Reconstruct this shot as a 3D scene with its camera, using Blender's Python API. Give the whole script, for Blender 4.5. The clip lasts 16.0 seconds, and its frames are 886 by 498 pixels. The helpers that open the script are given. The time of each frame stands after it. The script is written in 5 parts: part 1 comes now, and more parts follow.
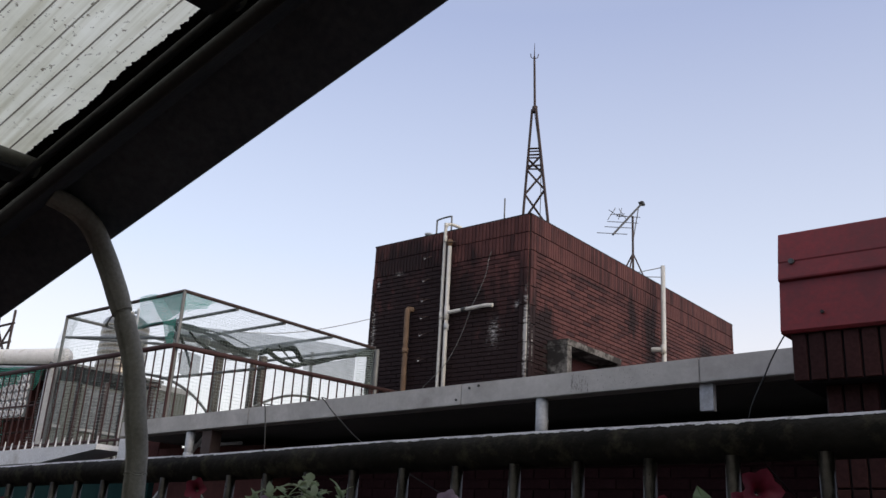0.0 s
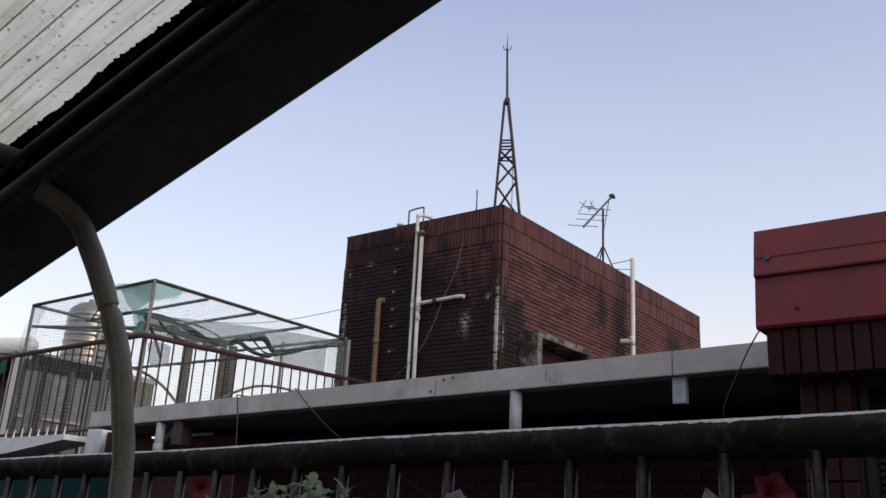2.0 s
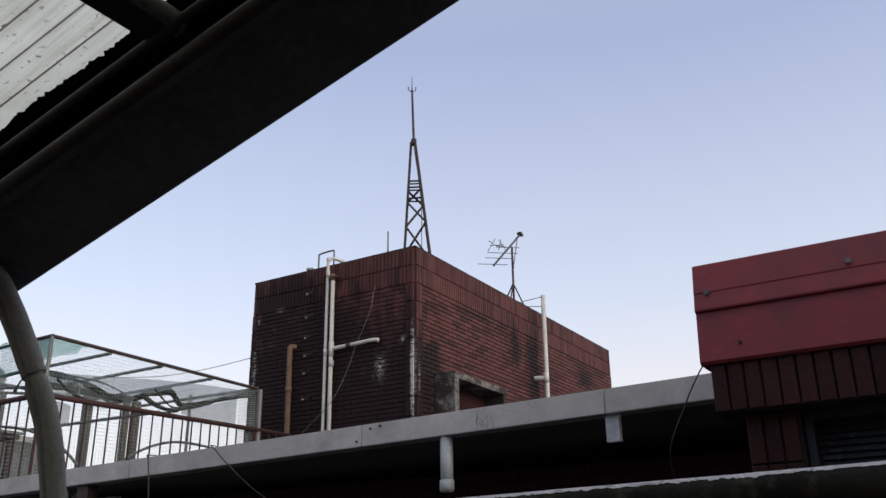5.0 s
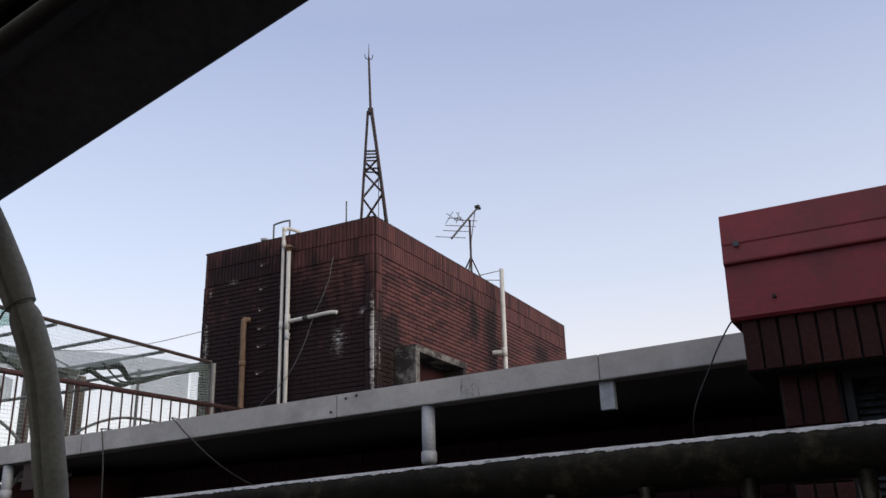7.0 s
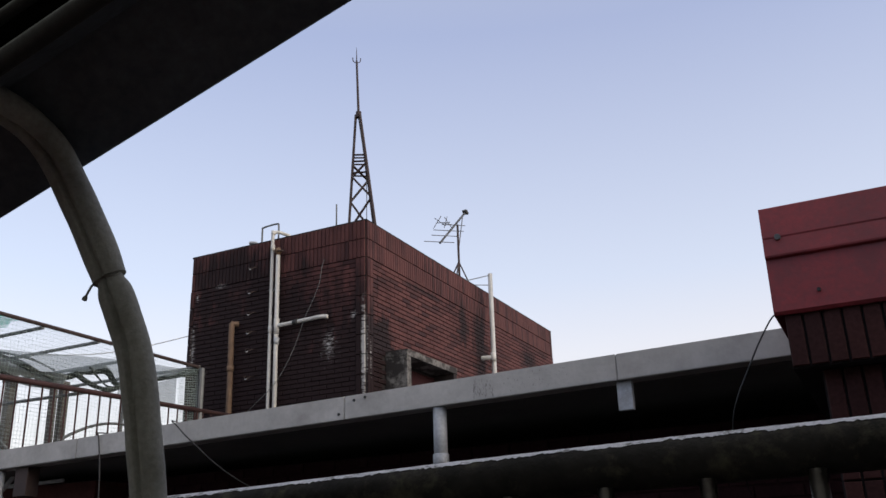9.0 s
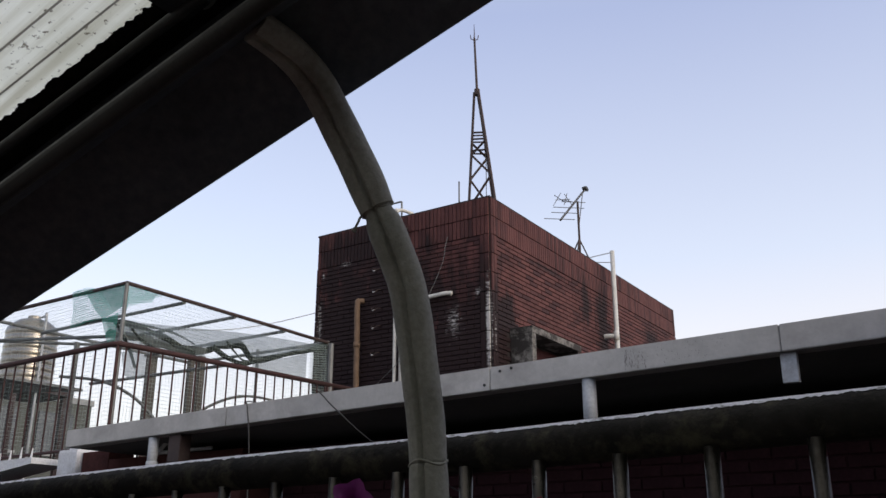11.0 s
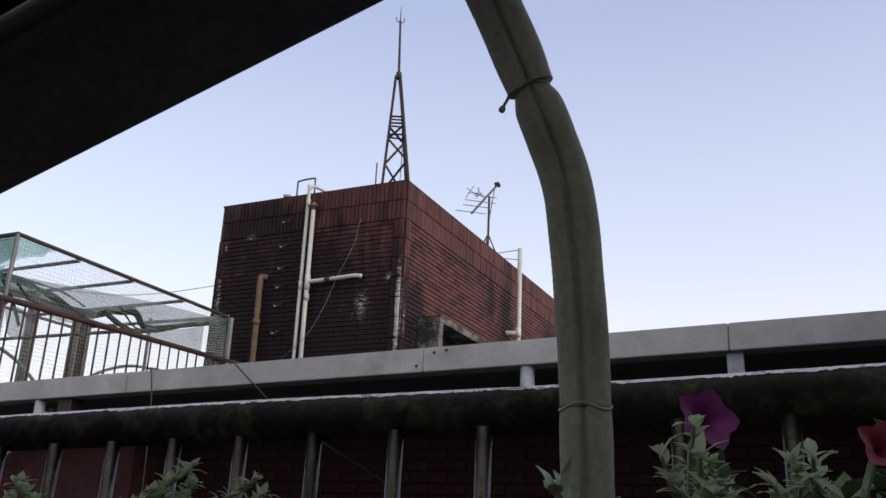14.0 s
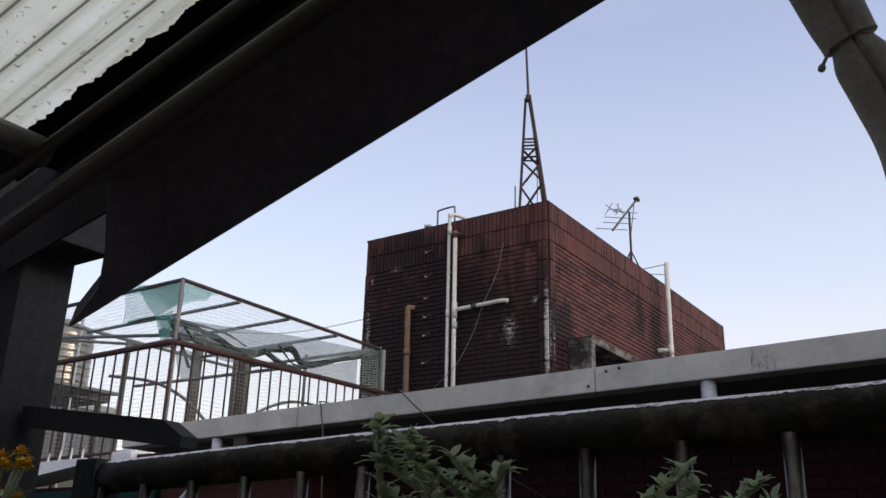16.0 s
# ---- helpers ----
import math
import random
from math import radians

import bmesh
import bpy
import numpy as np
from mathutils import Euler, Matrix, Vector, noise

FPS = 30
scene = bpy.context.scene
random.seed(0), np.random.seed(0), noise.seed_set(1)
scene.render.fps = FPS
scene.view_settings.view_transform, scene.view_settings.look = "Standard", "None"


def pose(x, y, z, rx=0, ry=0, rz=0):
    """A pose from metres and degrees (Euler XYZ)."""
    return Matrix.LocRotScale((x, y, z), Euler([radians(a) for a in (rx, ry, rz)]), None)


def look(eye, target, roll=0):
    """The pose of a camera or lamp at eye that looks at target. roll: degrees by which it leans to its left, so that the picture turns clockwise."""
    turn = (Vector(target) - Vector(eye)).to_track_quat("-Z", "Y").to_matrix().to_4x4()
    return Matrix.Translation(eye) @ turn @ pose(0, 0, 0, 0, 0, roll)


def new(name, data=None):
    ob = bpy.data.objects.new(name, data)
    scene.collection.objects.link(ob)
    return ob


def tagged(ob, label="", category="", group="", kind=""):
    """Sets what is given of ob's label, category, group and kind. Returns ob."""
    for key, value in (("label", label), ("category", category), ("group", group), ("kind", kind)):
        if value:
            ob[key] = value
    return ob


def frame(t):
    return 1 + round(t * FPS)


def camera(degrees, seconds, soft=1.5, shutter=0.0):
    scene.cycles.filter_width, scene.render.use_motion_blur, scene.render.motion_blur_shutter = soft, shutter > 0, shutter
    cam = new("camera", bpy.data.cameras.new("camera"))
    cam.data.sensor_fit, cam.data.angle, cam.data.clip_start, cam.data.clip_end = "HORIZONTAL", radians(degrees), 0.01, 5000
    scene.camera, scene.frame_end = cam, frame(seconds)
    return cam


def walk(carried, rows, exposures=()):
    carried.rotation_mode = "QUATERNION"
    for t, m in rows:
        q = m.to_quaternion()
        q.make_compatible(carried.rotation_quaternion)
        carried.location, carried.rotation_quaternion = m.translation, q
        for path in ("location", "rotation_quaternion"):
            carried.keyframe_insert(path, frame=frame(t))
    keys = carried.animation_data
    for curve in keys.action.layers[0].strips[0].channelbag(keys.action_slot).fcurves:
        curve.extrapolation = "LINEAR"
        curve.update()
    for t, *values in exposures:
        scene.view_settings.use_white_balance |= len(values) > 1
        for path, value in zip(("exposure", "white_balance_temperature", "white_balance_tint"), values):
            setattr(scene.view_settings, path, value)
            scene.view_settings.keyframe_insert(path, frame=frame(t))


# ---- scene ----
cam = camera(52.8, 16.0)
PATH = [
    (0, (1.155, 0.882, 1.096), (-0.068, 2.33, 1.733), 3.4),
    (0.5, (1.155, 0.867, 1.093), (-0.165, 2.239, 1.704), 3.1),
    (1, (1.153, 0.861, 1.095), (-0.178, 2.229, 1.692), 3.0),
    (1.5, (1.134, 0.865, 1.094), (-0.112, 2.31, 1.693), 3.6),
    (2, (1.128, 0.848, 1.104), (-0.044, 2.346, 1.724), 3.2),
    (2.5, (1.114, 0.844, 1.125), (-0.013, 2.377, 1.741), 2.3),
    (3, (1.094, 0.869, 1.142), (-0.015, 2.408, 1.774), 1.6),
    (3.5, (1.096, 0.845, 1.152), (0.028, 2.384, 1.851), 1.0),
    (4, (1.077, 0.842, 1.146), (0.042, 2.399, 1.854), 0.3),
    (6.5, (0.703, 0.975, 1.161), (-0.193, 2.626, 1.85), -1.4),
    (7, (0.622, 1.023, 1.153), (-0.254, 2.694, 1.818), -1.6),
    (7.5, (0.568, 1.074, 1.155), (-0.313, 2.75, 1.799), -3.1),
    (8, (0.491, 1.039, 1.152), (-0.351, 2.71, 1.858), -2.7),
    (8.5, (0.442, 1.033, 1.151), (-0.360, 2.712, 1.885), -2.6),
    (9, (0.409, 1.015, 1.139), (-0.416, 2.706, 1.819), -2.0),
    (9.5, (0.366, 1.002, 1.135), (-0.530, 2.666, 1.789), -1.4),
    (10, (0.313, 0.97, 1.118), (-0.716, 2.564, 1.751), -0.0),
    (12.5, (0.004, 0.979, 1.088), (-1.032, 2.551, 1.763), 0.2),
    (13, (-0.05, 0.958, 1.078), (-0.986, 2.56, 1.825), 1.6),
    (13.5, (-0.125, 1.003, 1.069), (-1.129, 2.606, 1.719), 2.7),
    (14, (-0.188, 1.059, 1.069), (-1.011, 2.767, 1.707), 2.5),
    (14.5, (-0.281, 1.045, 1.085), (-1.036, 2.755, 1.795), 0.5),
    (15, (-0.356, 1.038, 1.082), (-1.15, 2.736, 1.778), 0.5),
    (15.5, (-0.388, 1.038, 1.076), (-1.335, 2.658, 1.768), 1.4),
    (16, (-0.369, 1.051, 1.059), (-1.436, 2.597, 1.743), 1.5),
]
walk(cam, [(t, look(eye, target, roll)) for t, eye, target, roll in PATH], [(0.0, 1.10), (5.0, 1.07), (9.5, 1.12), (12.5, 1.27), (16.0, 1.19)])

# ---------- world and light ----------
world = bpy.data.worlds.new("sky")
scene.world = world
world.use_nodes = True
wn, wl = world.node_tree.nodes, world.node_tree.links
sky = wn.new("ShaderNodeTexSky")
sky.sky_type = "NISHITA"
sky.sun_disc = False
sky.sun_elevation = radians(22)
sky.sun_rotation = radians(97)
sky.air_density, sky.dust_density, sky.ozone_density = 1.0, 2.8, 3.0
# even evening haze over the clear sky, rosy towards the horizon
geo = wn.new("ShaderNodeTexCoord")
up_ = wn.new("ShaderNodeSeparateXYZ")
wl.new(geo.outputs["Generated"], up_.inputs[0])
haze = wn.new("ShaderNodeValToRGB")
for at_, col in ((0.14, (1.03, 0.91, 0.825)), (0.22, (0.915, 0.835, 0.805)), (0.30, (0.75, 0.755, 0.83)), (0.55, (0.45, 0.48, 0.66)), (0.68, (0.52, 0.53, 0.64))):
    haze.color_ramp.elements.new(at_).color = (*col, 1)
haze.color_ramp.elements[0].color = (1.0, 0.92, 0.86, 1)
# bright warm zenith, out of view, added to light the roof sheet and terrace
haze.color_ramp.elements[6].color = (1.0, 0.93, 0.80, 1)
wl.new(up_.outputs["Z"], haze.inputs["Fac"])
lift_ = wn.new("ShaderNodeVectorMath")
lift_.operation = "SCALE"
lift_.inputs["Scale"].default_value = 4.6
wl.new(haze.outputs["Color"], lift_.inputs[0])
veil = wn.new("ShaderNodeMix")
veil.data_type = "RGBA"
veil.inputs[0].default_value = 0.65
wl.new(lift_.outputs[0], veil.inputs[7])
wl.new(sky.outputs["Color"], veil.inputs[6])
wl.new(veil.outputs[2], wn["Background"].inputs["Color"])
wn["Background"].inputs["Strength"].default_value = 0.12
sun_data = bpy.data.lights.new("sun", "SUN")
sun_data.energy, sun_data.angle, sun_data.color = 0.45, radians(25), (1.0, 0.86, 0.72)
sun = new("sun", sun_data)
sun.matrix_world = look((20 * math.sin(radians(97)), 20 * math.cos(radians(97)), 20 * math.tan(radians(22))), (0, 0, 0))

# ---------- materials ----------


def nodes_of(name):
    m = bpy.data.materials.new(name)
    m.use_nodes = True
    t = m.node_tree
    return m, t.nodes, t.links, t.nodes["Principled BSDF"]


def noise_node(n, l, scale, detail=6, coord="Object", rough=0.6):
    c = n.new("ShaderNodeTexCoord")
    t = n.new("ShaderNodeTexNoise")
    t.inputs["Scale"].default_value = scale
    t.inputs["Detail"].default_value = detail
    t.inputs["Roughness"].default_value = rough
    l.new(c.outputs[coord], t.inputs["Vector"])
    return t


def ramp_node(n, l, fac, stops):
    r = n.new("ShaderNodeValToRGB")
    while len(r.color_ramp.elements) < len(stops):
        r.color_ramp.elements.new(0.5)
    for e, (p, c) in zip(r.color_ramp.elements, stops):
        e.position = p
        e.color = (*c, 1) if len(c) == 3 else c
    l.new(fac, r.inputs["Fac"])
    return r


def mix_node(n, l, fac, a, b, mode="MIX"):
    m = n.new("ShaderNodeMix")
    m.data_type, m.blend_type = "RGBA", mode
    for i, v in ((0, fac), (6, a), (7, b)):
        if isinstance(v, (int, float)):
            m.inputs[i].default_value = v
        elif isinstance(v, tuple):
            m.inputs[i].default_value = (*v, 1)
        else:
            l.new(v, m.inputs[i])
    return m.outputs[2]


def surface(name, a, b, scale=8, fine=90, rough=0.7, metal=0.0, bump=0.3, dirt=None, dirt_scale=3.0, dirt_at=(0.52, 0.68), depth=0.004, spec=0.5, grain=(0.72, 1.1)):
    """Two-scale mottled surface: colours a and b, with an optional layer of dirt."""
    m, n, l, p = nodes_of(name)
    big, small = noise_node(n, l, scale), noise_node(n, l, fine, 4)
    col = ramp_node(n, l, big.outputs["Fac"], [(0.3, a), (0.7, b)]).outputs["Color"]
    grain_ = ramp_node(n, l, small.outputs["Fac"], [(0.25, (grain[0],) * 3), (0.75, (grain[1],) * 3)]).outputs["Color"]
    col = mix_node(n, l, 1.0, col, grain_, "MULTIPLY")
    if dirt:
        d = noise_node(n, l, dirt_scale, 10, rough=0.7)
        f = ramp_node(n, l, d.outputs["Fac"], [(dirt_at[0], (0, 0, 0)), (dirt_at[1], (1, 1, 1))]).outputs["Color"]
        col = mix_node(n, l, f, col, dirt)
    l.new(col, p.inputs["Base Color"])
    rr = ramp_node(n, l, small.outputs["Fac"], [(0.2, (max(rough - 0.12, 0.05),) * 3), (0.8, (min(rough + 0.12, 1),) * 3)])
    l.new(rr.outputs["Color"], p.inputs["Roughness"])
    p.inputs["Metallic"].default_value = metal
    p.inputs["Specular IOR Level"].default_value = spec
    if bump:
        b_ = n.new("ShaderNodeBump")
        b_.inputs["Strength"].default_value, b_.inputs["Distance"].default_value = bump, depth
        l.new(small.outputs["Fac"], b_.inputs["Height"])
        l.new(b_.outputs["Normal"], p.inputs["Normal"])
    return m


def near_mask(n, l, centre, size, scale, edge, power=0.55, stretch=(1, 1, 0.5), soft=0.12):
    """A ragged blotch round a place of the world, its half sizes given."""
    g = n.new("ShaderNodeNewGeometry")
    s = n.new("ShaderNodeVectorMath")
    s.operation = "SUBTRACT"
    s.inputs[1].default_value = centre
    l.new(g.outputs["Position"], s.inputs[0])
    k = n.new("ShaderNodeVectorMath")
    k.operation = "DIVIDE"
    k.inputs[1].default_value = size
    l.new(s.outputs[0], k.inputs[0])
    ln = n.new("ShaderNodeVectorMath")
    ln.operation = "LENGTH"
    l.new(k.outputs[0], ln.inputs[0])
    t = n.new("ShaderNodeTexNoise")
    t.inputs["Scale"].default_value, t.inputs["Detail"].default_value, t.inputs["Roughness"].default_value = scale, 8, 0.7
    st = n.new("ShaderNodeVectorMath")
    st.operation = "MULTIPLY"
    st.inputs[1].default_value = stretch
    l.new(g.outputs["Position"], st.inputs[0])
    l.new(st.outputs[0], t.inputs["Vector"])
    a = n.new("ShaderNodeMath")
    a.operation = "MULTIPLY_ADD"
    a.inputs[1].default_value = -power
    l.new(ln.outputs["Value"], a.inputs[0])
    l.new(t.outputs["Fac"], a.inputs[2])
    return ramp_node(n, l, a.outputs[0], [(edge, (0, 0, 0)), (edge + soft, (1, 1, 1))]).outputs["Color"]


def tile_material(name, dark, light, stained):
    """Glazed facing tile, each piece a little different; soot and lime where they lie on the real wall, front shade
    painted in the soot colour.
    """
    m, n, l, p = nodes_of(name)
    oi, g = n.new("ShaderNodeObjectInfo"), n.new("ShaderNodeNewGeometry")
    add = n.new("ShaderNodeMath")
    add.operation = "ADD"
    l.new(oi.outputs["Random"], add.inputs[0])
    l.new(g.outputs["Random Per Island"], add.inputs[1])
    fr = n.new("ShaderNodeMath")
    fr.operation = "FRACT"
    l.new(add.outputs[0], fr.inputs[0])
    col = ramp_node(n, l, fr.outputs[0], [(0.0, dark), (0.6, light), (1.0, tuple(0.85 * a + 0.15 * b for a, b in zip(light, dark)))]).outputs["Color"]
    t = n.new("ShaderNodeTexNoise")
    t.inputs["Scale"].default_value, t.inputs["Detail"].default_value, t.inputs["Roughness"].default_value = 2.2, 9, 0.65
    l.new(g.outputs["Position"], t.inputs["Vector"])
    grime = ramp_node(n, l, t.outputs["Fac"], [(0.30, (0.70, 0.67, 0.68)), (0.60, (1.03, 1.0, 1.0))]).outputs["Color"]
    col = mix_node(n, l, 1.0, col, grime, "MULTIPLY")
    f = n.new("ShaderNodeTexNoise")
    f.inputs["Scale"].default_value, f.inputs["Detail"].default_value = 70, 5
    l.new(g.outputs["Position"], f.inputs["Vector"])
    col = mix_node(n, l, 1.0, col, ramp_node(n, l, f.outputs["Fac"], [(0.3, (0.7, 0.7, 0.7)), (0.7, (1.1, 1.1, 1.1))]).outputs["Color"], "MULTIPLY")
    for centre, size, scale, edge, colour in stained:
        lime = colour[0] > 0.2
        col = mix_node(n, l, near_mask(n, l, centre, size, scale, edge, stretch=(0.6, 0.6, 2.0) if lime else (1.6, 1.6, 0.5), soft=0.16 if lime else 0.28), col, colour)
    l.new(col, p.inputs["Base Color"])
    p.inputs["Specular IOR Level"].default_value = 0.1
    p.inputs["Roughness"].default_value = 0.62
    b_ = n.new("ShaderNodeBump")
    b_.inputs["Strength"].default_value, b_.inputs["Distance"].default_value = 0.35, 0.004
    l.new(f.outputs["Fac"], b_.inputs["Height"])
    l.new(b_.outputs["Normal"], p.inputs["Normal"])
    return m


SOOT_SHADE, LIME = (0.021, 0.0125, 0.0135), (0.42, 0.41, 0.40)
M_TILE = tile_material("red_facing_tile", (0.056, 0.027, 0.028), (0.122, 0.052, 0.049), [
    # the broad front blotches paint the face's shade along with its soot
    ((-6.95, 9.66, 3.45), (1.25, 0.9, 1.85), 5, -0.13, SOOT_SHADE),
    ((-6.0, 9.66, 3.3), (2.0, 0.9, 1.9), 4, -0.02, SOOT_SHADE),
    ((-6.30, 9.66, 4.15), (0.45, 0.9, 1.2), 6, -0.01, SOOT_SHADE),
    ((-5.72, 9.66, 4.72), (0.14, 0.9, 0.50), 7, 0.20, SOOT_SHADE),
    ((-5.3, 9.66, 3.0), (1.1, 0.9, 0.7), 5, 0.08, SOOT_SHADE),
    ((-6.9, 9.66, 4.9), (1.1, 0.9, 0.5), 6, 0.06, SOOT_SHADE),
    ((-4.95, 9.66, 3.7), (0.16, 0.9, 1.3), 6, 0.05, SOOT_SHADE),
    ((-4.83, 12.35, 4.45), (0.9, 0.24, 0.60), 7, 0.05, SOOT_SHADE),
    ((-4.83, 12.9, 4.30), (0.9, 0.34, 1.0), 7, 0.02, SOOT_SHADE),
    ((-4.83, 14.9, 4.45), (0.9, 0.55, 0.4), 7, 0.11, SOOT_SHADE),
    ((-4.83, 11.2, 4.66), (0.9, 1.5, 0.09), 6, 0.20, SOOT_SHADE),
    ((-4.83, 9.95, 3.25), (0.9, 0.55, 0.95), 5, -0.20, SOOT_SHADE),
    ((-5.36, 9.66, 3.70), (0.46, 0.9, 0.80), 30, 0.415, LIME),
    ((-5.02, 9.66, 4.02), (0.16, 0.9, 0.18), 30, 0.37, LIME),
    ((-4.87, 9.66, 3.60), (0.07, 0.09, 1.0), 20, 0.18, LIME),
    ((-4.83, 9.74, 3.50), (0.9, 0.05, 0.8), 20, 0.35, LIME),
    ((-7.42, 9.66, 4.62), (0.06, 0.9, 0.16), 30, 0.33, LIME),
    ((-7.05, 9.66, 4.72), (0.4, 0.9, 0.12), 34, 0.40, LIME),
    ((-7.45, 9.66, 3.9), (0.14, 0.9, 1.2), 24, 0.38, LIME)])
M_PILLAR = tile_material("pillar_tile", (0.040, 0.018, 0.017), (0.064, 0.026, 0.023), [])
M_MORTAR = surface("dark_mortar", (0.024, 0.020, 0.021), (0.042, 0.036, 0.036), 6, 120, 0.9, spec=0.2)
M_CONCRETE = surface("weathered_concrete", (0.37, 0.36, 0.34), (0.54, 0.525, 0.50), 2.5, 40, 0.65, bump=0.25, dirt=(0.27, 0.255, 0.24), dirt_scale=3.6, dirt_at=(0.46, 0.78), grain=(0.92, 1.02))
M_SPATTER = surface("black_mould_spatter", (0.09, 0.085, 0.08), (0.16, 0.15, 0.14), 30, 120, 0.9)
M_HOOD = surface("stained_concrete", (0.15, 0.142, 0.135), (0.24, 0.23, 0.215), 3.0, 60, 0.9, dirt=(0.022, 0.019, 0.018), dirt_scale=3.2, dirt_at=(0.42, 0.52))
M_ROOFTOP = surface("rooftop_cement", (0.10, 0.10, 0.10), (0.16, 0.155, 0.15), 1.5, 40, 0.9)
M_PVC = surface("white_pvc", (0.50, 0.49, 0.46), (0.62, 0.61, 0.58), 4, 60, 0.45, bump=0.05, dirt=(0.40, 0.38, 0.35), dirt_scale=5, dirt_at=(0.58, 0.72))
M_PVC_GREY = surface("grey_pvc", (0.36, 0.38, 0.40), (0.50, 0.52, 0.54), 5, 60, 0.5, bump=0.05, dirt=(0.22, 0.21, 0.2), dirt_scale=5, dirt_at=(0.55, 0.7))
M_BROWN_PIPE = surface("rusted_pipe", (0.115, 0.072, 0.046), (0.19, 0.12, 0.075), 9, 90, 0.8, dirt=(0.12, 0.07, 0.04), dirt_scale=7)
M_RUST = surface("rusty_red_iron", (0.030, 0.0115, 0.0115), (0.054, 0.019, 0.018), 9, 120, 0.75, metal=0.1)
M_MAST = surface("rusted_mast_steel", (0.040, 0.027, 0.026), (0.068, 0.044, 0.040), 9, 90, 0.65, metal=0.3)
M_ALU = surface("dull_aluminium", (0.07, 0.07, 0.073), (0.13, 0.13, 0.133), 9, 90, 0.5, metal=0.6)
M_GALV = surface("grey_galvanised_steel", (0.11, 0.115, 0.115), (0.20, 0.205, 0.205), 6, 90, 0.6, metal=0.3)
M_STANCHION = surface("dull_brown_grey_steel", (0.085, 0.076, 0.068), (0.14, 0.125, 0.11), 6, 90, 0.7, metal=0.2, dirt=(0.07, 0.045, 0.03), dirt_scale=4)
M_CAP = surface("red_painted_metal", (0.20, 0.019, 0.024), (0.275, 0.027, 0.031), 2.5, 60, 0.55, bump=0.15, dirt=(0.11, 0.020, 0.023), dirt_scale=2.2, dirt_at=(0.48, 0.72))
M_RAIL = surface("old_painted_rail", (0.016, 0.015, 0.014), (0.040, 0.037, 0.033), 9, 60, 0.7, bump=0.8, dirt=(0.085, 0.078, 0.055), dirt_scale=16, dirt_at=(0.50, 0.66), spec=0.1)
M_CRUST = surface("chalky_paint_and_sky_sheen", (0.50, 0.49, 0.53), (0.72, 0.71, 0.75), 30, 160, 0.6, bump=0.6, dirt=(0.12, 0.115, 0.10), dirt_scale=45, dirt_at=(0.55, 0.62))
M_BALUSTER = surface("worn_steel_baluster", (0.06, 0.056, 0.048), (0.13, 0.118, 0.10), 14, 90, 0.34, metal=0.75, dirt=(0.03, 0.025, 0.02), dirt_scale=9, dirt_at=(0.5, 0.62))
M_DARK_STEEL = surface("dark_painted_steel", (0.032, 0.033, 0.036), (0.052, 0.053, 0.057), 5, 80, 0.85, bump=0.25, spec=0.05)
# paler than the other dark steel, to lift the board's unlit underside
M_BOARD = surface("shade_lifted_edge_sheet", (0.092, 0.100, 0.116), (0.140, 0.150, 0.170), 4, 60, 0.85, bump=0.3, spec=0.05)
M_TUBE = surface("grey_brown_steel_tube", (0.22, 0.21, 0.18), (0.30, 0.285, 0.25), 9, 90, 0.55, bump=0.2, dirt=(0.10, 0.05, 0.03), dirt_scale=6, dirt_at=(0.62, 0.7))
M_RAFTER = surface("dark_rafter_tube", (0.028, 0.026, 0.024), (0.050, 0.047, 0.042), 9, 90, 0.5, bump=0.2, dirt=(0.022, 0.014, 0.010), dirt_scale=6, dirt_at=(0.62, 0.7), spec=0.12)
M_FOAM = surface("aged_foam_sleeve", (0.27, 0.265, 0.235), (0.36, 0.35, 0.31), 9, 140, 0.85, bump=0.4, dirt=(0.15, 0.14, 0.115), dirt_scale=6, dirt_at=(0.55, 0.75))
# the gap's shade below the slab is put into this dark brick colour
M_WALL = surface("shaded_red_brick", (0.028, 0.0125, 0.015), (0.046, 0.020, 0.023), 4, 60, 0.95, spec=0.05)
M_BRICK_DIM = surface("dim_red_brick", (0.060, 0.027, 0.026), (0.100, 0.042, 0.038), 9, 60, 0.95, spec=0.05)
M_PLASTER = surface("painted_plaster", (0.35, 0.34, 0.32), (0.45, 0.44, 0.42), 2, 60, 0.9)
M_HOUSE = surface("house_plaster", (0.26, 0.25, 0.235), (0.34, 0.33, 0.31), 2, 60, 0.9)
M_FLOOR = surface("terrace_tile", (0.18, 0.10, 0.08), (0.26, 0.15, 0.12), 3, 60, 0.8)
M_WHITE = surface("white_painted_ledge", (0.62, 0.63, 0.65), (0.74, 0.75, 0.77), 3, 50, 0.6, dirt=(0.38, 0.37, 0.36), dirt_scale=3)
M_TEAL = surface("dark_teal_panel", (0.008, 0.028, 0.028), (0.014, 0.042, 0.040), 3, 50, 0.9, spec=0.05)
M_HOSE = surface("yellow_hose", (0.36, 0.20, 0.03), (0.46, 0.26, 0.045), 5, 60, 0.5, bump=0.05)
M_CABLE = surface("black_cable", (0.02, 0.02, 0.02), (0.035, 0.035, 0.035), 5, 60, 0.6, bump=0)
M_FAR_BROWN = surface("far_tiled_facade", (0.072, 0.078, 0.070), (0.102, 0.108, 0.096), 0.3, 6, 0.9)
M_FAR_GREY = surface("far_grey_facade", (0.26, 0.27, 0.27), (0.33, 0.34, 0.34), 0.2, 5, 0.9)
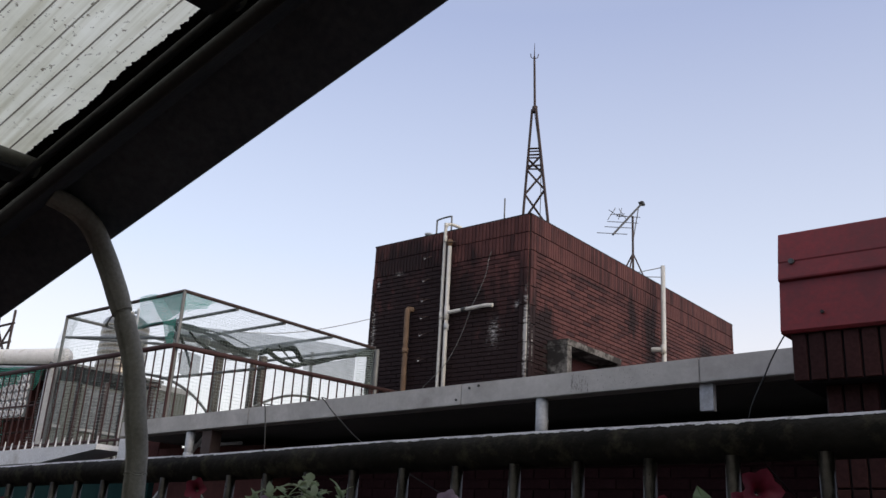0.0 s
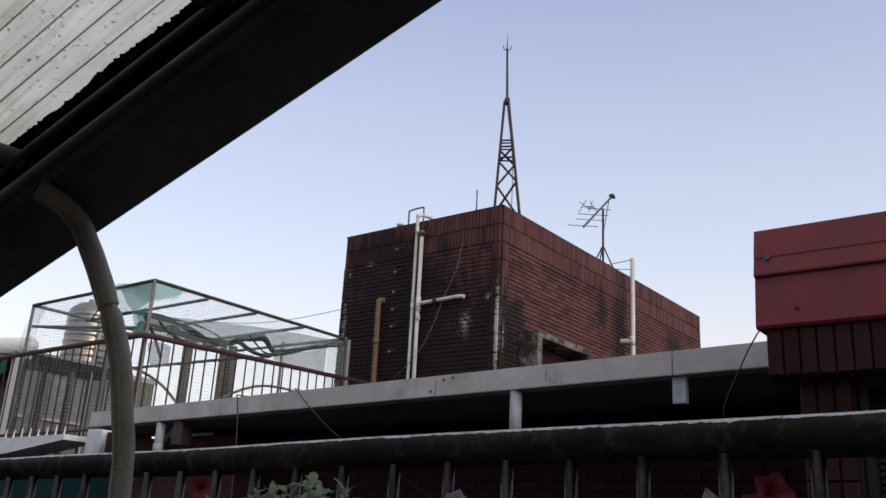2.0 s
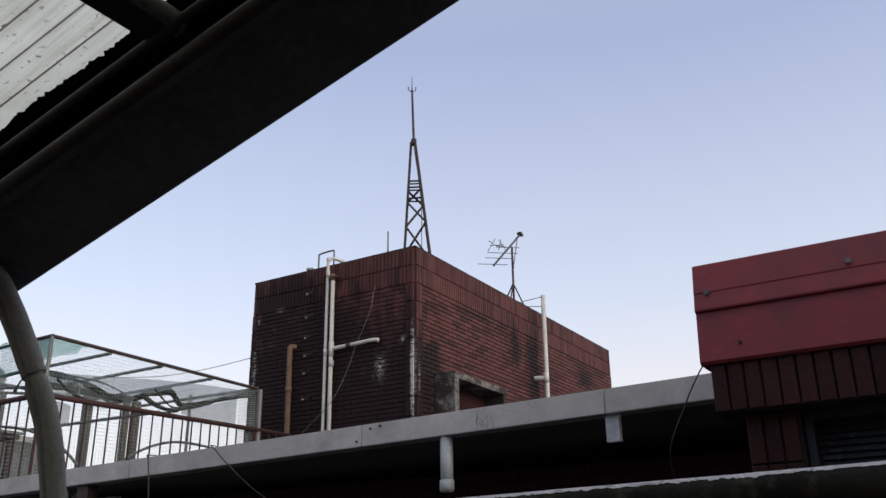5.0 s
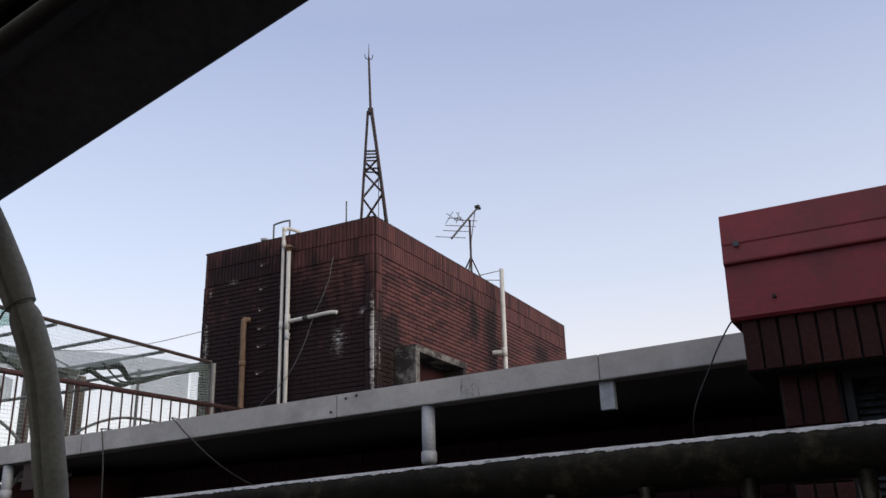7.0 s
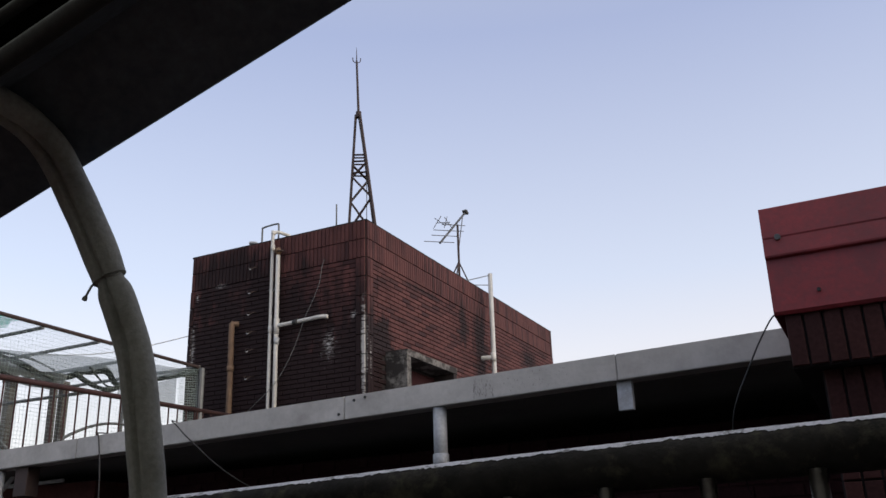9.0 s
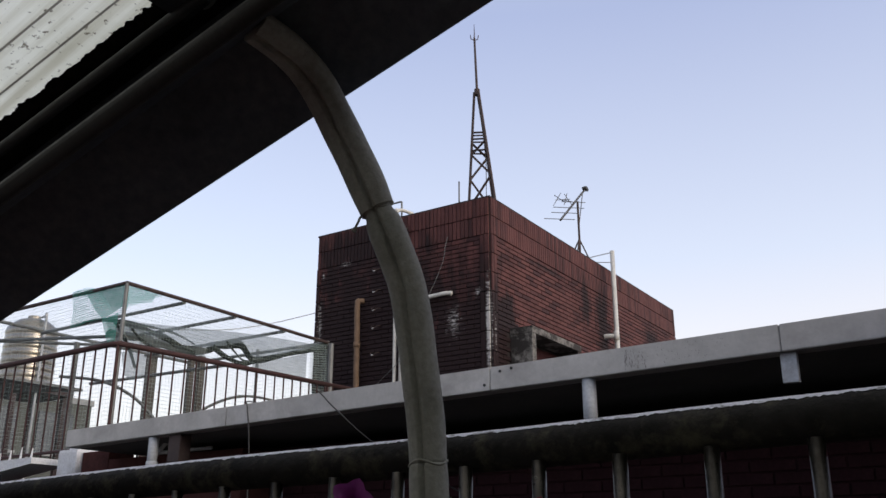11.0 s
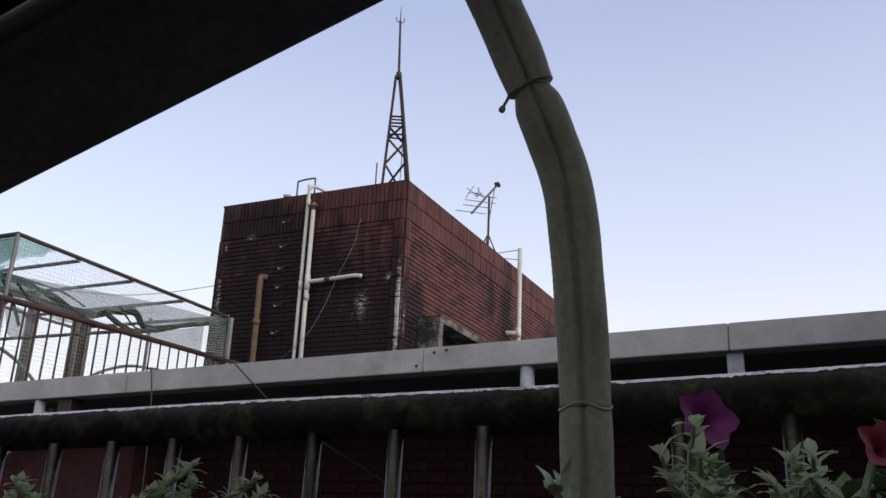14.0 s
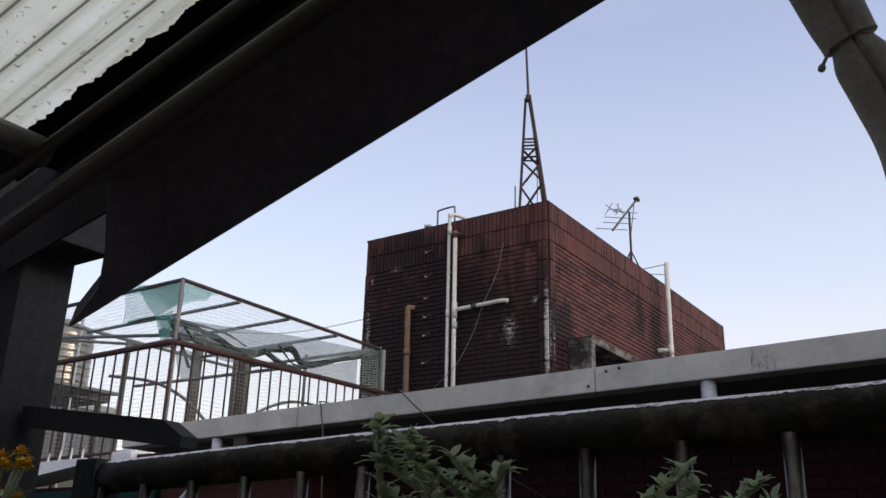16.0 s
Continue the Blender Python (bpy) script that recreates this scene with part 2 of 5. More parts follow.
M_STEEL = surface("stainless_tank_steel", (0.26, 0.24, 0.21), (0.38, 0.35, 0.31), 3, 40, 0.32, metal=0.95, bump=0.05, dirt=(0.25, 0.22, 0.18), dirt_scale=2)
M_FAR_GLASS = surface("far_window_glass", (0.05, 0.06, 0.07), (0.10, 0.11, 0.12), 0.5, 5, 0.25)
M_GROUND = surface("city_ground", (0.04, 0.04, 0.04), (0.07, 0.07, 0.066), 0.02, 0.6, 0.95, bump=0)
M_LEAF = surface("leaf_green", (0.15, 0.22, 0.13), (0.32, 0.40, 0.26), 30, 200, 0.55, bump=0.1)
M_LEAF_PALE = surface("pale_leaf_green", (0.10, 0.16, 0.07), (0.20, 0.27, 0.14), 30, 200, 0.6, bump=0.1)
M_MAGENTA = surface("magenta_petal", (0.14, 0.004, 0.125), (0.20, 0.008, 0.175), 40, 200, 0.6, bump=0.1)
M_CRIMSON = surface("crimson_petal", (0.15, 0.006, 0.026), (0.24, 0.010, 0.045), 40, 200, 0.6, bump=0.1)
M_LILAC = surface("lilac_petal", (0.36, 0.26, 0.40), (0.48, 0.36, 0.50), 40, 200, 0.6, bump=0.1)
M_YELLOW = surface("yellow_petal", (0.60, 0.36, 0.01), (0.72, 0.46, 0.02), 60, 250, 0.6, bump=0.3)
M_POT = surface("brown_plastic_planter", (0.10, 0.05, 0.035), (0.14, 0.07, 0.05), 5, 60, 0.5)
M_SOIL = surface("potting_soil", (0.03, 0.022, 0.016), (0.06, 0.045, 0.035), 20, 120, 0.95, bump=0.8)
M_LITTER = surface("rotted_leaf_litter", (0.008, 0.007, 0.006), (0.020, 0.018, 0.015), 40, 200, 0.95, bump=0.8, spec=0.05)


def cloth(name, a, b, through_):
    """Thin woven stuff that lets part of the light through."""
    m, n, l, p = nodes_of(name)
    col = ramp_node(n, l, noise_node(n, l, 5, 6).outputs["Fac"], [(0.3, a), (0.7, b)]).outputs["Color"]
    tr = n.new("ShaderNodeBsdfTranslucent")
    l.new(col, tr.inputs["Color"])
    l.new(col, p.inputs["Base Color"])
    p.inputs["Roughness"].default_value = 0.9
    mx = n.new("ShaderNodeMixShader")
    mx.inputs[0].default_value = through_
    l.new(p.outputs[0], mx.inputs[1])
    l.new(tr.outputs[0], mx.inputs[2])
    l.new(mx.outputs[0], n["Material Output"].inputs["Surface"])
    return m


M_HERB = cloth("downy_grey_green_leaf", (0.30, 0.37, 0.23), (0.50, 0.56, 0.40), 0.5)
M_NET = cloth("faded_net_cord", (0.24, 0.31, 0.29), (0.40, 0.47, 0.44), 0.5)
M_GREEN_NET = cloth("green_net_cord", (0.06, 0.34, 0.26), (0.12, 0.46, 0.37), 0.6)


def gauze(name, a, b, through_, open_):
    """Loosely woven cloth that one can see through in part."""
    m = cloth(name, a, b, through_)
    n, l = m.node_tree.nodes, m.node_tree.links
    out = n["Material Output"]
    old = out.inputs["Surface"].links[0].from_socket
    clear, mx = n.new("ShaderNodeBsdfTransparent"), n.new("ShaderNodeMixShader")
    mx.inputs[0].default_value = open_
    l.new(old, mx.inputs[1])
    l.new(clear.outputs[0], mx.inputs[2])
    l.new(mx.outputs[0], out.inputs["Surface"])
    return m


M_GREEN_SHEET = gauze("thin_green_shade_cloth", (0.08, 0.40, 0.31), (0.17, 0.52, 0.42), 0.8, 0.40)
M_TARP = gauze("grey_shade_cloth", (0.24, 0.27, 0.27), (0.42, 0.46, 0.46), 0.6, 0.38)
M_TARP_DARK = cloth("dark_rolled_cloth", (0.022, 0.028, 0.027), (0.070, 0.085, 0.080), 0.28)


def sheet_material():
    """Translucent fibreglass roofing, milky, with algae specks."""
    m, n, l, p = nodes_of("translucent_roof_sheet")
    big, spot = noise_node(n, l, 5, 8), noise_node(n, l, 85, 5)
    col = ramp_node(n, l, big.outputs["Fac"], [(0.28, (0.66, 0.66, 0.54)), (0.5, (0.82, 0.82, 0.70)), (0.72, (0.92, 0.92, 0.82))]).outputs["Color"]
    sp = ramp_node(n, l, spot.outputs["Fac"], [(0.61, (0, 0, 0)), (0.67, (1, 1, 1))]).outputs["Color"]
    mask = ramp_node(n, l, noise_node(n, l, 4, 3).outputs["Fac"], [(0.38, (0, 0, 0)), (0.56, (1, 1, 1))]).outputs["Color"]
    sp = mix_node(n, l, 1.0, sp, mask, "MULTIPLY")
    col = mix_node(n, l, sp, col, (0.22, 0.20, 0.15))
    tc, mp = n.new("ShaderNodeTexCoord"), n.new("ShaderNodeMapping")  # grime runs down the slope of the roof
    mp.inputs["Scale"].default_value = (2.5, 60, 1)
    l.new(tc.outputs["Object"], mp.inputs["Vector"])
    run = n.new("ShaderNodeTexNoise")
    run.inputs["Scale"].default_value, run.inputs["Detail"].default_value = 1.0, 6
    l.new(mp.outputs["Vector"], run.inputs["Vector"])
    col = mix_node(n, l, 1.0, col, ramp_node(n, l, run.outputs["Fac"], [(0.32, (0.74, 0.72, 0.66)), (0.55, (1.0, 1.0, 1.0))]).outputs["Color"], "MULTIPLY")
    tr = n.new("ShaderNodeBsdfTranslucent")
    l.new(col, tr.inputs["Color"])
    l.new(col, p.inputs["Base Color"])
    p.inputs["Roughness"].default_value = 0.4
    mx = n.new("ShaderNodeMixShader")
    mx.inputs[0].default_value = 0.94
    l.new(p.outputs[0], mx.inputs[1])
    l.new(tr.outputs[0], mx.inputs[2])
    l.new(mx.outputs[0], n["Material Output"].inputs["Surface"])
    return m


M_SHEET = sheet_material()
# darker rib webs: grime, plus fold shading that the translucent sheet loses
M_SHEET_WEB = cloth("sheet_rib_grime_and_shade", (0.24, 0.215, 0.165), (0.46, 0.43, 0.35), 0.9)

# ---------- building helpers ----------


def mesh_of(bm, name, mat, smooth=False):
    me = bpy.data.meshes.new(name)
    bm.to_mesh(me)
    bm.free()
    me.materials.append(mat)
    if smooth:
        me.shade_smooth()
    return me


def part(name, bm, mat, parent, label="", smooth=False):
    ob = new(name, mesh_of(bm, name, mat, smooth))
    ob.parent = parent
    return tagged(ob, label)


def thing(name, label, category, group="", at=(0, 0, 0)):
    ob = new(name)
    ob.location = at
    ob.empty_display_size = 0.1
    bpy.context.view_layer.update()
    return tagged(ob, label, category, group)


def solid(name, bm, mat, label, category, group="", kind="", smooth=False):
    return tagged(new(name, mesh_of(bm, name, mat, smooth)), label, category, group, kind)


def box(x0, x1, y0, y1, z0, z1, bm=None, bevel=0.0):
    own = bmesh.new()
    m = Matrix.Translation(((x0 + x1) / 2, (y0 + y1) / 2, (z0 + z1) / 2)) @ Matrix.Diagonal((x1 - x0, y1 - y0, z1 - z0, 1))
    bmesh.ops.create_cube(own, size=1, matrix=m)
    if bevel:
        bmesh.ops.bevel(own, geom=own.edges[:], offset=bevel, segments=2, affect="EDGES", profile=0.7)
    if bm is None:
        return own
    tmp = bpy.data.meshes.new("tmp")
    own.to_mesh(tmp)
    own.free()
    bm.from_mesh(tmp)
    bpy.data.meshes.remove(tmp)
    return bm


def prism(points, thick, bm=None):
    """A closed slab: an outline of 3D points pushed along the vector thick."""
    bm = bm or bmesh.new()
    a = [bm.verts.new(p) for p in points]
    b = [bm.verts.new(Vector(p) + Vector(thick)) for p in points]
    bm.faces.new(a[::-1])
    bm.faces.new(b)
    for i in range(len(a)):
        j = (i + 1) % len(a)
        bm.faces.new((a[i], a[j], b[j], b[i]))
    bmesh.ops.recalc_face_normals(bm, faces=bm.faces[:])
    return bm


def tube(points, radius, sides=10, bm=None, cap=True):
    """A round bar along points; radius is one number or one for each point."""
    bm = bm or bmesh.new()
    pts = [Vector(p) for p in points]
    rad = radius if isinstance(radius, (list, tuple)) else [radius] * len(pts)
    rings, side = [], None
    for i, p in enumerate(pts):
        t = (pts[min(i + 1, len(pts) - 1)] - pts[max(i - 1, 0)]).normalized()
        if side is None:
            side = t.orthogonal().normalized()
        side = (side - t * side.dot(t)).normalized()
        up = t.cross(side)
        rings.append([bm.verts.new(p + rad[i] * (math.cos(a) * side + math.sin(a) * up)) for a in [2 * math.pi * k / sides for k in range(sides)]])
    for a, b in zip(rings, rings[1:]):
        for k in range(sides):
            bm.faces.new((a[k], a[(k + 1) % sides], b[(k + 1) % sides], b[k]))
    if cap:
        bm.faces.new(rings[0][::-1])
        bm.faces.new(rings[-1])
    return bm


def smooth_path(points, steps=6):
    """A soft line through the points."""
    pts = [Vector(p) for p in points]
    out = []
    for i in range(len(pts) - 1):
        p0, p1, p2, p3 = pts[max(i - 1, 0)], pts[i], pts[i + 1], pts[min(i + 2, len(pts) - 1)]
        for k in range(steps):
            u = k / steps
            out.append(0.5 * (2 * p1 + (p2 - p0) * u + (2 * p0 - 5 * p1 + 4 * p2 - p3) * u * u + (3 * p1 - p0 - 3 * p2 + p3) * u ** 3))
    out.append(pts[-1])
    return out


def net(corners, cell, cord, bm=None, wobble=0.0, sag=0.0):
    """A net of flat cords over a four-cornered field, with a little slack."""
    bm = bm or bmesh.new()
    a, b, c, d = [Vector(p) for p in corners]
    nu, nv = max(2, int((b - a).length / cell)), max(2, int((d - a).length / cell))
    nrm = (b - a).cross(d - a).normalized()

    def at(u, v):
        p = (a * (1 - u) + b * u) * (1 - v) + (d * (1 - u) + c * u) * v
        w = wobble * noise.noise(p * 2.3) + 0.3 * wobble * noise.noise(p * 7)
        return p + nrm * w + Vector((0, 0, -sag * 4 * u * (1 - u) * 4 * v * (1 - v)))

    def cord_line(f, count, across):
        prev = None
        for k in range(count + 1):
            p = f(k / count)
            pair = (bm.verts.new(p - across), bm.verts.new(p + across))
            if prev:
                bm.faces.new((prev[0], prev[1], pair[1], pair[0]))
            prev = pair

    su, sv = (b - a).normalized() * cord / 2, (d - a).normalized() * cord / 2
    for i in range(nu + 1):
        cord_line(lambda s, i=i: at(i / nu, s), max(4, nv // 4), su)
    for j in range(nv + 1):
        cord_line(lambda s, j=j: at(s, j / nv), max(4, nu // 4), sv)
    return bm


def tile_mesh(w, h, t, bevel=0.004):
    """A facing tile, w along x, h along z, proud of the wall towards -y, its front edges rounded."""
    bm = bmesh.new()
    b = bevel
    back = [bm.verts.new((x, 0, z)) for x, z in ((0, 0), (w, 0), (w, h), (0, h))]
    mid = [bm.verts.new((x, -t + b, z)) for x, z in ((0, 0), (w, 0), (w, h), (0, h))]
    front = [bm.verts.new((x, -t, z)) for x, z in ((b, b), (w - b, b), (w - b, h - b), (b, h - b))]
    for p, q in ((back, mid), (mid, front)):
        for i in range(4):
            j = (i + 1) % 4
            bm.faces.new((p[i], p[j], q[j], q[i]))
    bm.faces.new(front)
    return bm


def joined_tiles(places, w, h, t):
    """Many tiles in one bmesh: places are matrices."""
    src = tile_mesh(w, h, t)
    vs = [v.co.copy() for v in src.verts]
    src.verts.index_update()
    fs = [[v.index for v in f.verts] for f in src.faces]
    src.free()
    verts, faces = [], []
    for m in places:
        k = len(verts)
        verts += [tuple(m @ v) for v in vs]
        faces += [[k + i for i in f] for f in fs]
    return verts, faces


def stuff_mesh(name, verts, faces, mat, parent, label=""):
    me = bpy.data.meshes.new(name)
    me.from_pydata(verts, [], faces)
    me.materials.append(mat)
    ob = new(name, me)
    ob.parent = parent
    return tagged(ob, label, kind="stuff")


# ---------- ground and the two buildings' bodies ----------
GROUND_Z = -12.0
bm = bmesh.new()
bmesh.ops.create_circle(bm, cap_ends=True, radius=3000, segments=48, matrix=Matrix.Translation((0, 0, GROUND_Z)))
solid("ground", bm, M_GROUND, "grey city ground far below the roofs", "ground", kind="structure")

# the camera's own terrace
solid("floor", box(-3.0, 3.2, -1.3, 2.16, -0.25, 0.0), M_FLOOR, "reddish tiled terrace floor", "floor", kind="structure")
# unseen body and back wall, made wide to keep light off the gap
solid("house_body", box(-16.0, 10.0, -6.0, 2.14, GROUND_Z, -0.254), M_HOUSE, "plain plastered house body below, stretched to darken the alley", "building", kind="structure")
solid("wall_back", box(-9.0, 9.0, -1.5, -1.304, -0.25, 3.6), M_HOUSE, "unseen plastered wall behind the terrace, widened to cut sky light", "wall", kind="structure")
solid("wall_side", box(3.204, 3.4, -1.5, 3.4, GROUND_Z, 3.4), M_HOUSE, "plain plastered wall closing the terrace", "wall", kind="structure")
solid("wall_parapet", box(-2.6, 3.0, 1.94, 2.16, 0.004, 0.55, bevel=0.01), M_PLASTER, "low plastered parapet under the railing", "wall", kind="structure")

# ---------- railing of the terrace ----------
RAIL_Y = 2.08


def rail_z(x):
    return 1.2447 + 0.0195 * x


railing = thing("terrace_railing", "dark weathered steel railing with peeling pale top and round balusters", "railing", at=(0, RAIL_Y, 0.55))


def local(ob, bm):
    bmesh.ops.translate(bm, verts=bm.verts[:], vec=-Vector(ob.matrix_world.translation))
    return bm


pts = [(x, RAIL_Y + 0.002 * math.sin(9 * x), rail_z(x) + 0.0015 * math.sin(5 * x + 1)) for x in np.linspace(-1.80, 2.6, 80)]
bm = tube(pts, 0.0285, 24)
part("top_rail", local(railing, bm), M_RAIL, railing, "dark handrail with flaking paint", smooth=True)
# ragged strip of worn white paint; the sky's bright line is in its colour
bm = bmesh.new()
prev = None
for x in np.linspace(-1.79, 2.59, 2600):
    n0 = 0.7 * noise.noise(Vector((x * 14, 1, 0))) + 0.7 * noise.noise(Vector((x * 70, 2, 0))) + 0.6 * noise.noise(Vector((x * 210, 3, 0)))
    n1 = noise.noise(Vector((x * 13, 7, 0))) + 0.6 * noise.noise(Vector((x * 51, 8, 0)))
    ctr = Vector((x, RAIL_Y + 0.002 * math.sin(9 * x), rail_z(x) + 0.0015 * math.sin(5 * x + 1)))
    angs = np.linspace(-0.68 + 0.19 * n0, 0.75 + 0.2 * n1, 5)
    q = [bm.verts.new(ctr + 0.0292 * Vector((0, math.sin(a), math.cos(a)))) for a in angs]
    if prev:
        for i in range(4):
            bm.faces.new((prev[i], prev[i + 1], q[i + 1], q[i]))
    prev = q
part("paint_sheen_strip", local(railing, bm), M_CRUST, railing, "chalky paint remains with the sky's sheen in their white", smooth=True)
part("bottom_rail", local(railing, tube([(-1.8, RAIL_Y, 0.66), (2.6, RAIL_Y, 0.66)], 0.018, 10)), M_RAIL, railing)
for k in range(-15, 23):
    x = -0.022 + 0.1175 * k + 0.003 * math.sin(7.3 * k)
    part("baluster", local(railing, tube([(x, RAIL_Y - 0.024, 0.67), (x, RAIL_Y - 0.016, rail_z(x) - 0.022)], 0.0098, 16)), M_BALUSTER, railing, smooth=True)
part("end_post", local(railing, box(-1.86, -1.80, RAIL_Y - 0.03, RAIL_Y + 0.03, 0.55, rail_z(-1.8) + 0.03, bevel=0.004)), M_DARK_STEEL, railing)

# ---------- canopy over the terrace ----------
# the roof climbs along x; c() gives the place at x of a line with section (y, z) at x = -0.41


def c(x, y, z):
    return Vector((x, y + 0.04 * (x + 0.41), z - 0.007 + 0.3165 * (x + 0.41)))


canopy = thing("canopy", "translucent corrugated canopy on dark steel tubes with a dark edge board", "canopy", at=(-1.75, 1.6, 0.0))
X0, X1 = -1.5, 2.3
bm = bmesh.new()
rows, pitch = [], 0.0535
ys = []
y = 1.735
while y > -1.25:
    ys += [(y, 0.0), (y - 0.0500, 0.0), (y - 0.0512, 0.004), (y - 0.0523, 0.004)]
    y -= pitch
for x in np.linspace(X0, X1, 24):
    rows.append([bm.verts.new(c(x, yy, 1.95 + zz)) for yy, zz in ys])
for a, b in zip(rows, rows[1:]):
    for i in range(len(ys) - 1):
        bm.faces.new((a[i], a[i + 1], b[i + 1], b[i])).material_index = i % 2
part("roof_sheet", local(canopy, bm), M_SHEET, canopy, "milky corrugated fibreglass sheet with specks").data.materials.append(M_SHEET_WEB)
# leaf litter along the sheet's edge, ragged
bm = bmesh.new()
prev = None
for x in np.linspace(X0, X1, 1100):
    e = 1.664 + 0.010 * noise.noise(Vector((x * 7, 0, 0))) + 0.006 * noise.noise(Vector((x * 33, 4, 0))) + 0.006 * noise.noise(Vector((x * 120, 9, 0)))
    q = [bm.verts.new(c(x, e, 1.947)), bm.verts.new(c(x, e + 0.02, 1.942)), bm.verts.new(c(x, 1.76, 1.945))]
    if prev:
        for i in range(2):
            bm.faces.new((prev[i], prev[i + 1], q[i + 1], q[i]))
    prev = q
part("leaf_litter", local(canopy, bm), M_LITTER, canopy, "dark rotted leaf litter along the edge")
lift = Vector((0, 0, 0.007))
bm = prism([c(-1.49, 1.80, 1.72), c(-1.41, 1.78, 1.733), c(-1.36, 1.745, 1.757), c(-1.30, 1.69, 1.80), c(X1, 1.69, 1.80), c(X1, 1.80, 1.72)], lift)
bm = prism([c(-1.30, 1.69, 1.80), c(-1.28, 1.584, 1.706), c(X1, 1.584, 1.706), c(X1, 1.69, 1.80)], lift, bm)
bm = prism([c(-1.49, 1.80, 1.722), c(X1, 1.80, 1.722), c(X1, 1.785, 1.985), c(-1.31, 1.785, 1.985), c(-1.335, 1.788, 1.90), c(-1.37, 1.79, 1.83), c(-1.42, 1.795, 1.775), c(-1.48, 1.80, 1.748)], (0, 0.004, 0), bm)
bm = prism([c(-1.3, 1.785, 1.987), c(X1, 1.785, 1.987), c(X1, 1.70, 1.994), c(-1.3, 1.70, 1.994)], (0, 0, 0.004), bm)
part("edge_board", local(canopy, bm), M_BOARD, canopy, "black folded sheet-metal edge board with a torn end")
part("lower_rafter", local(canopy, tube([c(-1.40, 1.578, 1.699), c(X1, 1.578, 1.699)], 0.0125, 14)), M_RAFTER, canopy, smooth=True)
part("upper_rafter", local(canopy, tube([c(-1.62, 1.643, 1.862), c(X1, 1.643, 1.862)], 0.0085, 14)), M_RAFTER, canopy, smooth=True)
part("wind_board", local(canopy, prism([c(-1.30, 1.745, 1.81), c(-1.58, 1.745, 1.83), c(-1.70, 1.745, 1.97), c(X1, 1.745, 1.97), c(X1, 1.745, 1.81)], (0, 0.004, 0))), M_DARK_STEEL, canopy)
part("gutter", local(canopy, box(-1.95, -1.735, -1.28, 1.97, 1.585, 1.72, bevel=0.006)), M_DARK_STEEL, canopy)
part("post", local(canopy, box(-1.94, -1.824, 1.86, 1.96, 0.0, 1.60, bevel=0.008)), M_DARK_STEEL, canopy)
part("tie_bar", local(canopy, prism([(-1.81, 1.90, 1.275), (-1.81, 1.90, 1.31), (-1.43, 1.89, 1.258), (-1.385, 1.89, 1.232), (-1.385, 1.89, 1.216)], (0, 0.03, 0))), M_DARK_STEEL, canopy)
part("back_post", local(canopy, box(-1.9, -1.82, -1.25, -1.17, 0.0, 1.60)), M_DARK_STEEL, canopy)
part("back_post", local(canopy, box(2.1, 2.18, -1.25, -1.17, 0.0, 2.70)), M_DARK_STEEL, canopy)
part("back_beam", local(canopy, tube([c(-1.75, -1.2, 1.87), c(X1, -1.2, 1.87)], 0.025, 10)), M_TUBE, canopy)
for x in (-1.41, -0.64, -0.03, 0.62, 1.25, 1.9):
    part("purlin", local(canopy, tube([c(x, 1.67, 1.89), c(x, -1.28, 1.89)], 0.021, 14)), M_TUBE, canopy, smooth=True)
    part("purlin_strap", local(canopy, prism([c(x - 0.03, 1.66, 1.862), c(x + 0.014, 1.66, 1.862), c(x + 0.014, -1.28, 1.862), c(x - 0.03, -1.28, 1.862)], (0, 0, 0.008))), M_DARK_STEEL, canopy)

# bent pole that carries the canopy's edge, in a slit foam sleeve
PX = -0.432
curve = [(-0.426, 1.885, 0.56), (-0.426, 1.885, 0.95), (-0.4265, 1.8767, 1.20), (-0.4255, 1.858, 1.30), (-0.4290, 1.8365, 1.40), (-0.4436, 1.8224, 1.46), (-0.4600, 1.8095, 1.51), (-0.4760, 1.7945, 1.56), (-0.4975, 1.774, 1.62), (-0.5175, 1.745, 1.68), (-0.532, 1.708, 1.712), (-0.545, 1.66, 1.728)]
pole = thing("bent_support_pole", "bent canopy pole wrapped in aged grey foam sleeve", "pole", at=(PX, 1.885, 0.55))
path = smooth_path(curve, 40)
lower = [p for p in path if p.z <= 1.2005]
mid_ = [p for p in path if 1.1995 <= p.z <= 1.5105]
top_ = [p for p in path if p.z >= 1.5095]


